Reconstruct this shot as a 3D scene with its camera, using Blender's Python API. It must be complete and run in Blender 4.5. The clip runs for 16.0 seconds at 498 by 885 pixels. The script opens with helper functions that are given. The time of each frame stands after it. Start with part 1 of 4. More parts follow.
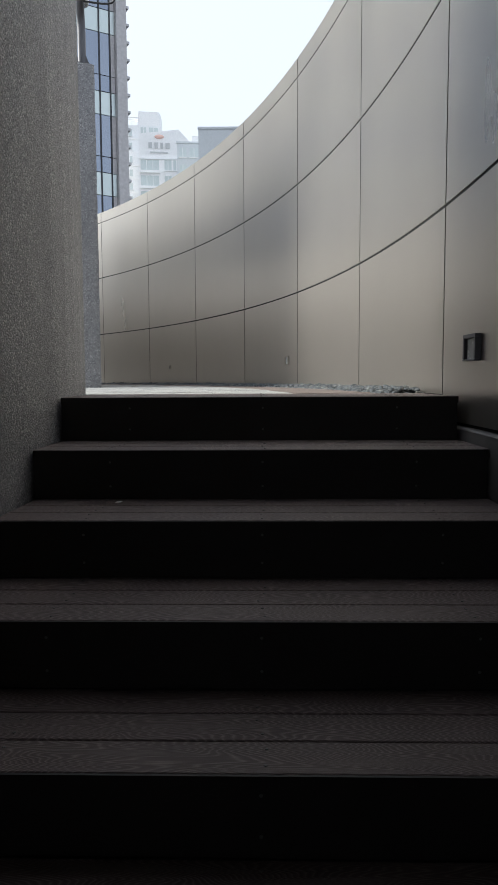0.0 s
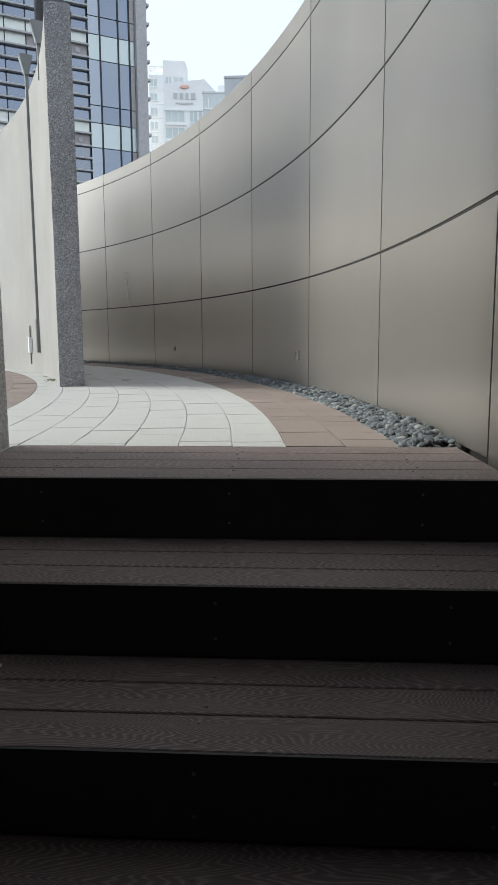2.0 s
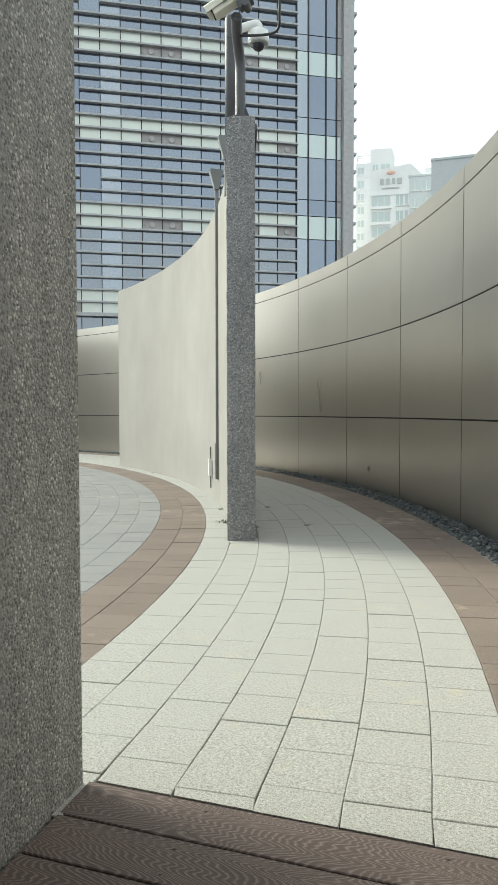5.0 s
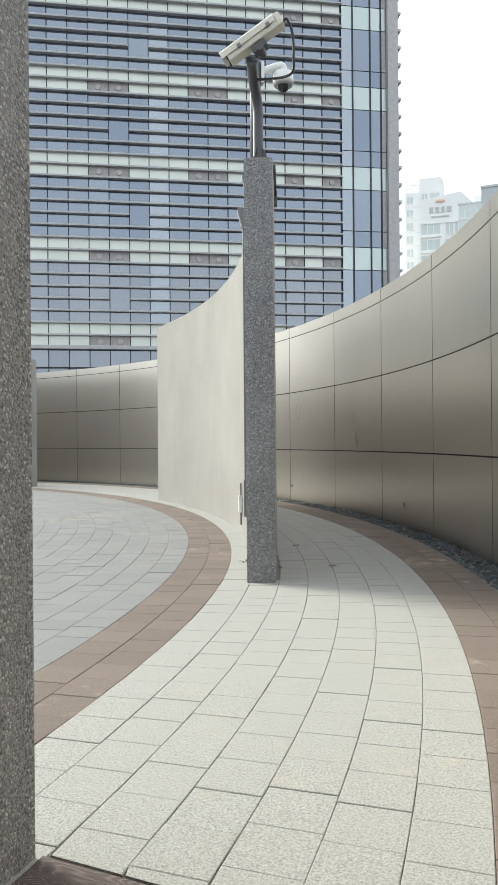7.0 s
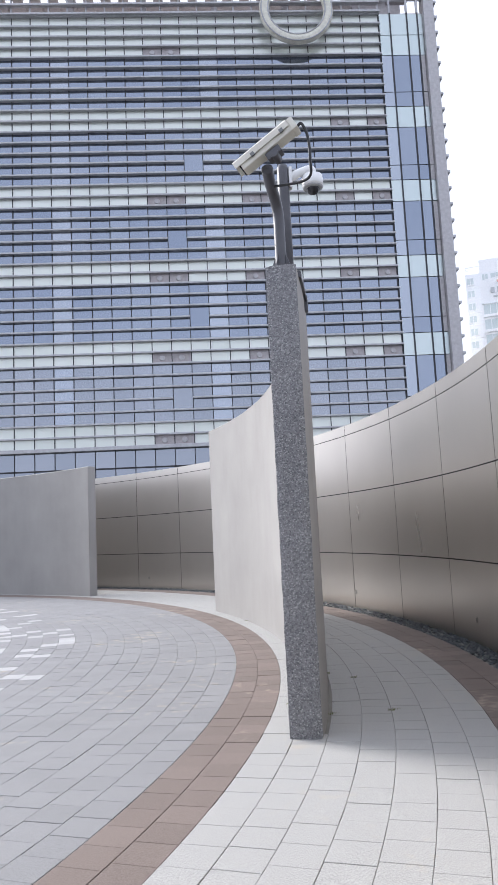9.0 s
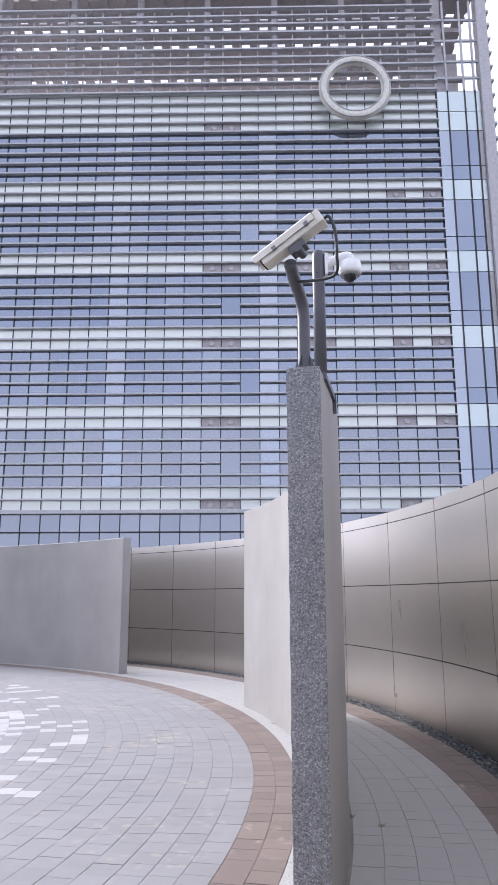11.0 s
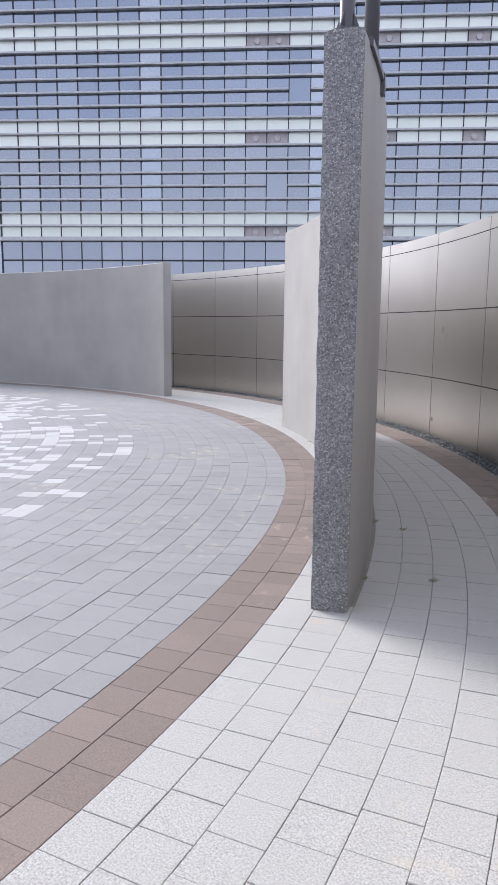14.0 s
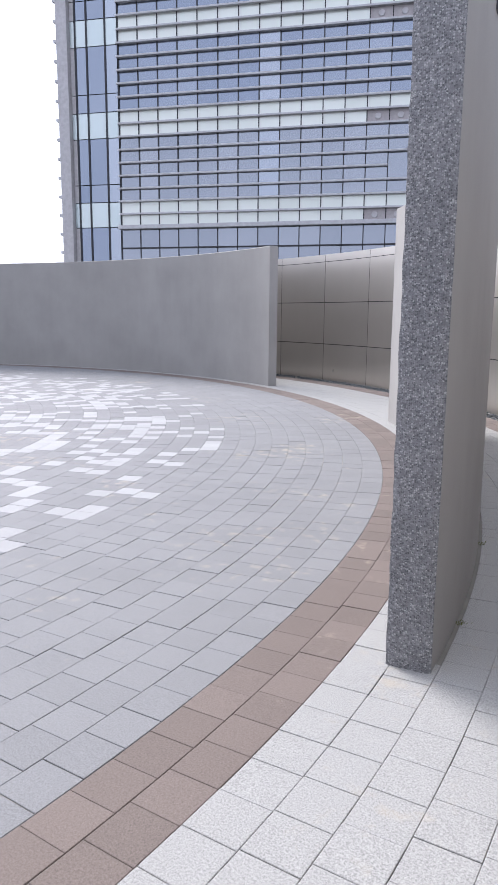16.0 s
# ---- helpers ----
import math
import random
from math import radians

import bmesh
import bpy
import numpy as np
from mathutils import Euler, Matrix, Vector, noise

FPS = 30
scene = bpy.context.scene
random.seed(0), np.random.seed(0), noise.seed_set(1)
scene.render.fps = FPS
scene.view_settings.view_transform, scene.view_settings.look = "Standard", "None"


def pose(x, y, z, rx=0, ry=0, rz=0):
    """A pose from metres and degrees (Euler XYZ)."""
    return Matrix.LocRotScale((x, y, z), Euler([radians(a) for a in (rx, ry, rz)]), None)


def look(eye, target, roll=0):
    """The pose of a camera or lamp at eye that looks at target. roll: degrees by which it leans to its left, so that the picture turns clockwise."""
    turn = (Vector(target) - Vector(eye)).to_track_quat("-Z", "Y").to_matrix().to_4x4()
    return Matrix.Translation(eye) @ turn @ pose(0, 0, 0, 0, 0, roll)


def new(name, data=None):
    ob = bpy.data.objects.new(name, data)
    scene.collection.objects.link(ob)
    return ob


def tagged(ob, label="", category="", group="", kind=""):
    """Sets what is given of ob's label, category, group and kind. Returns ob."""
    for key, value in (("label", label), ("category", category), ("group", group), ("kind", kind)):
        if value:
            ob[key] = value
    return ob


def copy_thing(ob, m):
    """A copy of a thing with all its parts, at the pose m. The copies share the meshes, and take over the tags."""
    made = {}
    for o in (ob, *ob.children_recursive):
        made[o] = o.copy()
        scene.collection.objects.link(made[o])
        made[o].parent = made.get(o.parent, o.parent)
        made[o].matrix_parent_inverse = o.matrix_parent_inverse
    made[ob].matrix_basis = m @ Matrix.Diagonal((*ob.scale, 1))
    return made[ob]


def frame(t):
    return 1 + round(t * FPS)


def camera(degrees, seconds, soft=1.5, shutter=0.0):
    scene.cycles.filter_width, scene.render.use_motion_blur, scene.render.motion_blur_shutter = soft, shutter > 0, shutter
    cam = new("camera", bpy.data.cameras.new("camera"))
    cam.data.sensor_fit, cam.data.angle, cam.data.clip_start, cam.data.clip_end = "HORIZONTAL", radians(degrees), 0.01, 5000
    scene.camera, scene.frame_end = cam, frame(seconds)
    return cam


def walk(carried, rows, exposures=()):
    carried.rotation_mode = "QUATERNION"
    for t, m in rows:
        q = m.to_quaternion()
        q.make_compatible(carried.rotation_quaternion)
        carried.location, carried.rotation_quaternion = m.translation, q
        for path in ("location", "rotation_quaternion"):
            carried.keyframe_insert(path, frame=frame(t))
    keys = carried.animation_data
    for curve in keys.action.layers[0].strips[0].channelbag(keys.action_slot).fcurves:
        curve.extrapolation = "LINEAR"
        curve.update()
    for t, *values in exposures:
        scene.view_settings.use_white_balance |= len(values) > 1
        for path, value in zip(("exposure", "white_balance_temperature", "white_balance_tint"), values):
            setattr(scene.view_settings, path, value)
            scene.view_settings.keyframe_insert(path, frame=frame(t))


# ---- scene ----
cam = camera(38.24, 16.0)

PATH = [
    (0, (0.141, 0.389, 0.073), (0.095, 2.381, -0.103), -0.29),
    (0.5, (0.149, 0.666, 0.068), (0.118, 2.654, -0.144), -0.91),
    (1, (0.118, 0.957, 0.199), (0.123, 2.943, -0.031), -0.44),
    (1.5, (0.245, 1.202, 0.25), (0.166, 3.182, -0.018), -0.96),
    (2, (0.312, 1.332, 0.401), (0.19, 3.307, 0.109), -0.32),
    (2.5, (0.301, 1.46, 0.396), (0.116, 3.418, 0.031), -0.13),
    (3, (0.21, 1.714, 0.528), (0.013, 3.682, 0.231), -0.7),
    (3.5, (0.274, 1.856, 0.587), (-0.018, 3.807, 0.254), -0.61),
    (4, (0.296, 2.138, 0.704), (-0.213, 4.036, 0.329), -0.62),
    (4.5, (0.328, 2.232, 0.792), (-0.234, 4.143, 0.613), -0.5),
    (5, (0.21, 2.435, 0.908), (-0.451, 4.321, 0.824), -0.11),
    (7.5, (0.419, 2.664, 1.022), (-0.377, 4.498, 1.077), -0.15),
    (8, (0.338, 2.872, 1.177), (-0.436, 4.71, 1.334), -1.19),
    (8.5, (0.432, 3.005, 1.19), (-0.46, 4.783, 1.394), -2.7),
    (11, (0.41, 3.64, 1.647), (-0.655, 5.282, 2.063), -0.14),
    (11.5, (0.436, 3.673, 1.669), (-0.668, 5.288, 2.085), 1.1),
    (12, (0.441, 3.661, 1.67), (-0.649, 5.274, 2.129), -0.32),
    (12.5, (0.458, 3.649, 1.683), (-0.613, 5.272, 2.154), -0.96),
    (13, (0.432, 3.757, 1.647), (-0.706, 5.386, 1.878), -1.29),
    (13.5, (0.401, 3.8, 1.617), (-0.793, 5.404, 1.579), -0.02),
    (14, (0.357, 3.928, 1.524), (-0.821, 5.513, 1.209), 0.54),
    (14.5, (0.226, 4.056, 1.515), (-0.974, 5.631, 1.234), -0.77),
    (15, (0.188, 4.168, 1.536), (-1.056, 5.708, 1.246), -1.16),
    (15.5, (0.156, 4.444, 1.538), (-1.229, 5.853, 1.227), 1.34),
    (16, (0.095, 4.674, 1.513), (-1.324, 6.039, 1.161), 0.41),
]
walk(cam, [(t, look(eye, aim, lean)) for t, eye, aim, lean in PATH],
     exposures=[(0.0, 0.2, 5980, 6), (2.0, 0.2, 5930, 4), (2.5, 0.16, 5880, 3), (3.0, 0.14, 5950, 3), (3.5, 0.43, 6420, -2), (4.0, 0.12, 5900, 5), (4.5, 0.35, 6400, -4), (5.0, 0.36, 6400, -4), (7.5, 0.41, 6200, 4), (8.5, 0.41, 5920, 10),
                (11.0, 0.53, 5770, 19), (12.5, 0.56, 5760, 19), (14.0, 0.46, 5790, 15), (16.0, 0.47, 5790, 15)])

# ---- light ----
world = bpy.data.worlds.new("world")
scene.world = world
world.use_nodes = True
wn, wl = world.node_tree.nodes, world.node_tree.links
SUN_AZ, SUN_EL = radians(-82), radians(32)      # clockwise from +y
sky = wn.new("ShaderNodeTexSky")
sky.sky_type = "NISHITA"
sky.sun_disc = False
sky.sun_elevation, sky.sun_rotation = SUN_EL, SUN_AZ
sky.dust_density, sky.air_density, sky.ozone_density = 6.0, 1.5, 1.0
pale = wn.new("ShaderNodeHueSaturation")
pale.inputs["Saturation"].default_value = 0.18
wl.new(sky.outputs["Color"], pale.inputs["Color"])
haze = wn.new("ShaderNodeMix")                   # high overcast evens the sky out
haze.data_type = "RGBA"
haze.inputs[0].default_value = 0.72
haze.inputs[7].default_value = (7.75, 7.92, 8.55, 1)
wl.new(pale.outputs["Color"], haze.inputs[6])
wl.new(haze.outputs[2], wn["Background"].inputs["Color"])
wn["Background"].inputs["Strength"].default_value = 0.133
sun = new("sun", bpy.data.lights.new("sun", "SUN"))
sun.data.energy, sun.data.angle, sun.data.color = 3.85, radians(25), (1.0, 0.915, 0.79)
sun_dir = Vector((math.sin(SUN_AZ) * math.cos(SUN_EL), math.cos(SUN_AZ) * math.cos(SUN_EL), math.sin(SUN_EL)))
sun.matrix_world = look(sun_dir * 60, (0, 0, 0))


# ---- materials ----
class Nodes:
    def __init__(self, name):
        self.mat = bpy.data.materials.new(name)
        self.mat.use_nodes = True
        self.t = self.mat.node_tree
        self.b = self.t.nodes["Principled BSDF"]
        self.geo = self.add("ShaderNodeNewGeometry")

    def add(self, kind, **props):
        n = self.t.nodes.new(kind)
        for k, v in props.items():
            n.inputs[k.replace("_", " ")].default_value = v
        return n

    def link(self, a, b):
        self.t.links.new(a, b)

    def stretch(self, sx, sy, sz, src=None):
        m = self.add("ShaderNodeMapping")
        m.inputs["Scale"].default_value = (sx, sy, sz)
        self.link(src or self.geo.outputs["Position"], m.inputs["Vector"])
        return m.outputs["Vector"]

    def noise(self, scale, detail=3.0, vec=None, rough=0.55, distort=0.0):
        n = self.add("ShaderNodeTexNoise", Scale=scale, Detail=detail, Roughness=rough, Distortion=distort)
        self.link(vec or self.geo.outputs["Position"], n.inputs["Vector"])
        return n.outputs["Fac"]

    def ramp(self, fac, *stops):
        r = self.add("ShaderNodeValToRGB")
        e = r.color_ramp.elements
        while len(e) < len(stops):
            e.new(0.5)
        for el, (p, c) in zip(e, stops):
            el.position = p
            el.color = (*c, 1) if len(c) == 3 else c
        self.link(fac, r.inputs["Fac"])
        return r.outputs["Color"]

    def mix(self, fac, a, b, mode="MIX"):
        m = self.t.nodes.new("ShaderNodeMix")
        m.data_type, m.blend_type = "RGBA", mode
        for v, s in ((fac, m.inputs[0]), (a, m.inputs[6]), (b, m.inputs[7])):
            if isinstance(v, (int, float)):
                s.default_value = v
            elif isinstance(v, tuple):
                s.default_value = (*v, 1)
            else:
                self.link(v, s)
        return m.outputs[2]

    def math(self, op, a, b=0.0):
        m = self.t.nodes.new("ShaderNodeMath")
        m.operation = op
        for v, s in ((a, m.inputs[0]), (b, m.inputs[1])):
            if isinstance(v, (int, float)):
                s.default_value = v
            else:
                self.link(v, s)
        return m.outputs[0]

    def piece_random(self):
        o = self.add("ShaderNodeObjectInfo")
        return self.math("FRACT", self.math("ADD", o.outputs["Random"], self.geo.outputs["Random Per Island"]))

    def bump(self, height, strength, dist):
        b = self.add("ShaderNodeBump", Strength=strength, Distance=dist)
        self.link(height, b.inputs["Height"])
        self.link(b.outputs["Normal"], self.b.inputs["Normal"])

    def out(self, color, rough, metal=0.0, spec=0.5):
        for v, key in ((color, "Base Color"), (rough, "Roughness"), (metal, "Metallic"), (spec, "Specular IOR Level")):
            s = self.b.inputs[key]
            if isinstance(v, tuple):
                s.default_value = (*v, 1)
            elif isinstance(v, (int, float)):
                s.default_value = v
            else:
                self.link(v, s)
        return self.mat


def plain(name, col, rough=0.5, metal=0.0, vary=0.12, scale=6.0, fine=90.0, relief=0.05):
    """Paint, metal or plastic with soft blotches and a fine grain."""
    n = Nodes(name)
    dark = tuple(c * (1 - vary) for c in col)
    lite = tuple(min(1, c * (1 + vary)) for c in col)
    c = n.ramp(n.noise(scale, 4), (0.3, dark), (0.7, lite))
    g = n.noise(fine, 2)
    c = n.mix(vary, c, n.ramp(g, (0.35, dark), (0.65, lite)))
    n.bump(g, relief, 0.002)
    r = n.math("MULTIPLY_ADD", n.noise(scale * 2.3, 3), 0.2)
    r.node.inputs[2].default_value = rough - 0.1
    return n.out(c, r, metal)


def paver_material(name, col, spread, speck, rough=0.85):
    n = Nodes(name)
    k = n.piece_random()
    c = n.ramp(k, (0.0, tuple(v * (1 - spread) for v in col)), (1.0, tuple(v * (1 + spread) for v in col)))
    c = n.mix(0.35, c, n.ramp(n.noise(1.1, 5), (0.35, tuple(v * 0.75 for v in col)), (0.65, tuple(v * 1.12 for v in col))))
    grain = n.noise(300, 2, rough=0.7)
    chips = n.noise(132, 4, rough=0.82)
    c = n.mix(speck, c, n.ramp(chips, (0.37, tuple(v * 0.36 for v in col)), (0.46, tuple(v * 0.86 for v in col)), (0.53, tuple(v * 1.08 for v in col)), (0.64, tuple(min(0.95, v * 1.6) for v in col))))
    c = n.mix(speck * 0.5, c, n.ramp(grain, (0.38, tuple(v * 0.5 for v in col)), (0.5, col), (0.64, tuple(min(0.95, v * 1.35) for v in col))))
    if col[0] < 0.4:
        dust = n.math("MULTIPLY", n.noise(0.8, 3), n.noise(9, 5))
        c = n.mix(n.ramp(dust, (0.325, (0, 0, 0)), (0.45, (0.5, 0.5, 0.5))), c, (0.47, 0.41, 0.32))
    n.bump(n.math("ADD", chips, n.math("MULTIPLY", grain, 0.5)), 0.4, 0.003)
    return n.out(c, rough, 0.0, 0.3)


def aggregate_material(name):
    """Exposed aggregate: dark cement with light and dark chips."""
    n = Nodes(name)
    vor = n.add("ShaderNodeTexVoronoi", Scale=130.0)
    n.link(n.geo.outputs["Position"], vor.inputs["Vector"])
    sep = n.add("ShaderNodeSeparateColor")
    n.link(vor.outputs["Color"], sep.inputs["Color"])
    chips = n.ramp(sep.outputs["Red"], (0.0, (0.07, 0.071, 0.08)), (0.25, (0.14, 0.141, 0.153)), (0.5, (0.275, 0.275, 0.29)), (0.78, (0.38, 0.375, 0.39)), (0.95, (0.60, 0.595, 0.60)))
    cement = n.ramp(n.noise(30, 4), (0.35, (0.20, 0.202, 0.215)), (0.65, (0.30, 0.302, 0.315)))
    edge = n.ramp(vor.outputs["Distance"], (0.42, (0, 0, 0)), (0.66, (1, 1, 1)))
    c = n.mix(edge, chips, cement)
    c = n.mix(0.32, c, n.ramp(n.noise(2.2, 5), (0.35, (0.14, 0.145, 0.15)), (0.68, (0.28, 0.28, 0.285))))
    n.bump(n.math("ADD", n.math("MULTIPLY", vor.outputs["Distance"], -1.0), n.noise(240, 2)), 0.7, 0.004)
    return n.out(c, 0.7, 0.0, 0.4)


def plaster_material(name, col):
    n = Nodes(name)
    c = n.ramp(n.noise(0.9, 6), (0.32, tuple(v * 0.86 for v in col)), (0.68, tuple(v * 1.08 for v in col)))
    runs = n.noise(3.0, 4, n.stretch(1.6, 1.6, 0.22))
    c = n.mix(0.13, c, n.ramp(runs, (0.35, tuple(v * 0.8 for v in col)), (0.65, tuple(v * 1.08 for v in col))))
    g = n.noise(160, 3)
    c = n.mix(0.12, c, n.ramp(g, (0.35, tuple(v * 0.7 for v in col)), (0.65, tuple(v * 1.15 for v in col))))
    n.bump(n.math("ADD", g, n.math("MULTIPLY", n.noise(5, 3), 2.0)), 0.12, 0.004)
    return n.out(c, 0.8, 0.0, 0.3)


def panel_material(name):
    """Bead-blasted champagne metal: soft, broad reflections."""
    n = Nodes(name)
    c = n.ramp(n.noise(0.7, 4), (0.3, (0.52, 0.486, 0.443)), (0.7, (0.565, 0.529, 0.482)))
    smear = n.noise(2.0, 2, n.stretch(1.3, 1.3, 0.35))
    c = n.mix(0.2, c, n.ramp(smear, (0.25, (0.505, 0.472, 0.43)), (0.75, (0.577, 0.54, 0.492))))
    tone = n.ramp(n.piece_random(), (0.0, (0.94, 0.945, 0.95)), (1.0, (1.0, 1.0, 1.0)))
    c = n.mix(1.0, c, tone, "MULTIPLY")
    r = n.math("MULTIPLY_ADD", smear, 0.05)
    r.node.inputs[2].default_value = 0.26
    tan = n.add("ShaderNodeTangent")
    tan.direction_type, tan.axis = "RADIAL", "Z"
    n.link(tan.outputs["Tangent"], n.b.inputs["Tangent"])
    n.b.inputs["Anisotropic"].default_value = 0.35
    n.b.inputs["Anisotropic Rotation"].default_value = 0.0
    return n.out(c, r, 0.85, 0.2)


def deck_material(name):
    """Embossed composite decking, grain along x."""
    n = Nodes(name)
    k = n.piece_random()
    shift = n.add("ShaderNodeCombineXYZ")
    n.link(n.math("MULTIPLY", k, 17.0), shift.inputs["X"])
    n.link(n.math("MULTIPLY", k, 9.0), shift.inputs["Z"])
    v = n.t.nodes.new("ShaderNodeVectorMath")
    n.link(n.geo.outputs["Position"], v.inputs[0])
    n.link(shift.outputs["Vector"], v.inputs[1])
    pos = n.stretch(0.9, 7.0, 7.0, v.outputs["Vector"])
    field = n.noise(1.5, 2.0, pos, 0.45, 0.2)
    sep = n.add("ShaderNodeSeparateXYZ")
    n.link(v.outputs["Vector"], sep.inputs["Vector"])
    rings = n.math("SINE", n.math("ADD", n.math("MULTIPLY", field, 285.0), n.math("MULTIPLY", sep.outputs["X"], 250.0)))
    streak = n.noise(5, 4, n.stretch(6.0, 120.0, 120.0, v.outputs["Vector"]))
    h = n.math("ADD", n.math("MULTIPLY", rings, 0.37), streak)
    c = n.ramp(h, (0.25, (0.082, 0.060, 0.058)), (0.70, (0.130, 0.097, 0.094)), (1.0, (0.33, 0.27, 0.26)))
    c = n.mix(0.22, c, n.ramp(k, (0.0, (0.115, 0.088, 0.08)), (1.0, (0.18, 0.14, 0.127))))
    c = n.mix(0.25, c, n.ramp(n.noise(2.6, 5), (0.35, (0.055, 0.041, 0.036)), (0.66, (0.16, 0.128, 0.112))))
    n.bump(h, 0.35, 0.002)
    return n.out(c, 0.6, 0.0, 0.35)


def pebble_material(name):
    n = Nodes(name)
    k = n.piece_random()
    c = n.ramp(k, (0.0, (0.021, 0.024, 0.029)), (0.5, (0.052, 0.062, 0.073)), (0.85, (0.105, 0.122, 0.134)), (1.0, (0.27, 0.265, 0.24)))
    c = n.mix(0.25, c, n.ramp(n.noise(70, 3), (0.35, (0.05, 0.06, 0.065)), (0.65, (0.19, 0.21, 0.21))))
    return n.out(c, 0.55, 0.0, 0.4)


def sand_material(name):
    """Joint sand: dark and damp in places, pale and dry in others."""
    n = Nodes(name)
    patch = n.math("ADD", n.math("MULTIPLY", n.noise(0.7, 3), 0.65), n.math("MULTIPLY", n.noise(6.0, 4), 0.35))
    c = n.ramp(patch, (0.42, (0.115, 0.105, 0.095)), (0.52, (0.26, 0.24, 0.205)), (0.60, (0.55, 0.49, 0.385)))
    g = n.noise(400, 2)
    n.bump(g, 0.4, 0.002)
    return n.out(c, 0.95, 0.0, 0.2)


def glass_coat(name, a, b, metal=0.55, rough=0.06):
    """Coated facade glass: tint that differs from pane to pane."""
    n = Nodes(name)
    c = n.ramp(n.piece_random(), (0.0, a), (1.0, b))
    c = n.mix(0.2, c, n.ramp(n.noise(0.35, 3), (0.35, a), (0.65, b)))
    return n.out(c, rough, metal, 0.6)


M_PANEL = panel_material("champagne metal panel")
M_BACK = plain("dark joint backing", (0.014, 0.014, 0.014), 0.9)
M_PLINTH = plain("grey base flashing", (0.16, 0.155, 0.15), 0.55, 0.3)
M_AGG = aggregate_material("exposed aggregate")
M_PLASTER = plaster_material("smooth cement plaster", (0.325, 0.314, 0.30))
M_WHITE = paver_material("white granite paver", (0.372, 0.37, 0.358), 0.06, 0.9)
M_BROWN = paver_material("brown paver", (0.19, 0.155, 0.138), 0.36, 0.5)
M_GREY = paver_material("grey paver", (0.245, 0.246, 0.252), 0.16, 0.45)
M_PALE = paver_material("pale paver", (0.40, 0.398, 0.405), 0.1, 0.2)
M_BED = plain("sand bedding", (0.22, 0.21, 0.19), 0.95)
M_SAND = sand_material("patchy joint sand")
M_DECK = deck_material("embossed brown decking")
# near black: the shade on the riser side is put into this colour
M_RISER = plain("riser board in shade colour", (0.011, 0.009, 0.009), 0.65)
M_PEBBLE = pebble_material("blue grey pebble")
M_CONC = plaster_material("plain concrete", (0.30, 0.295, 0.29))
M_SCREW = plain("steel screw", (0.16, 0.155, 0.15), 0.5, 0.8)
M_POLE = plain("dark grey painted steel", (0.085, 0.085, 0.095), 0.42, 0.2)
M_IVORY = plain("ivory painted housing", (0.66, 0.64, 0.56), 0.4)
M_WHITEPL = plain("white plastic", (0.78, 0.78, 0.77), 0.35)
M_BLACK = plain("black rubber", (0.015, 0.015, 0.017), 0.45)
M_DOME = plain("smoked dome", (0.02, 0.02, 0.025), 0.08)
M_LENS = plain("frosted lens", (0.36, 0.37, 0.37), 0.25)
M_GALV = plain("weathered galvanised steel", (0.20, 0.205, 0.205), 0.5, 0.6)
M_GROUND = plain("asphalt", (0.055, 0.055, 0.055), 0.95, 0, 0.2, 0.3, 40)
M_FIN = plain("grey aluminium fin", (0.52, 0.52, 0.535), 0.5, 0.2)
M_MULL = plain("dark mullion", (0.035, 0.036, 0.042), 0.45, 0.3)
M_TGLASS = glass_coat("blue tower glass", (0.235, 0.272, 0.345), (0.318, 0.352, 0.415), 0.85)
# greyer tint paints in the whiter low sky mirrored by the lower storeys
M_TLOW = glass_coat("tower glass greyed by reflected sky", (0.29, 0.315, 0.36), (0.355, 0.377, 0.42), 0.8)
M_TPALE = glass_coat("pale tower glass", (0.37, 0.405, 0.465), (0.42, 0.455, 0.515), 0.8)
M_SPAN = glass_coat("pale spandrel glass", (0.70, 0.735, 0.68), (0.77, 0.80, 0.745), 0.45, 0.32)
M_CURT = glass_coat("pale blue spandrel glass", (0.58, 0.66, 0.66), (0.66, 0.73, 0.72), 0.5, 0.25)
M_PIER = plain("grey metal pier", (0.50, 0.485, 0.49), 0.5, 0.3)
M_BUTTON = plain("grey vent plate", (0.42, 0.39, 0.39), 0.5, 0.3)
M_RINGM = plain("cream enamel", (0.80, 0.78, 0.67), 0.4)
M_ROOF = plain("brown grey roof steel", (0.46, 0.43, 0.43), 0.6, 0.1)
M_DOMEG = plain("pale smoked dome", (0.03, 0.03, 0.034), 0.12)
# far stucco, cladding, windows and sign bars: colours lifted to stand for haze
M_FARW = plain("hazed white stucco", (0.90, 0.905, 0.91), 0.8)
M_FARG = plain("hazed pale grey stucco", (0.86, 0.875, 0.885), 0.8)
M_FARB = plain("hazed blue grey cladding", (0.64, 0.67, 0.69), 0.7)
M_FARGL = plain("hazed window glass", (0.60, 0.66, 0.66), 0.3)
M_SIGN = plain("hazed grey sign", (0.55, 0.56, 0.57), 0.6)
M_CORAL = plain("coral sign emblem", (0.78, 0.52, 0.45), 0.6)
M_LEAF = plain("dry weed", (0.11, 0.12, 0.03), 0.8)
M_CHIP = plain("white paper chip", (0.75, 0.75, 0.73), 0.8)


# ---- builders ----
CX, CY = -14.019, 2.927                    # centre of the round plaza


def polar(r, deg, z=0.0):
    return (CX + r * math.cos(radians(deg)), CY + r * math.sin(radians(deg)), z)


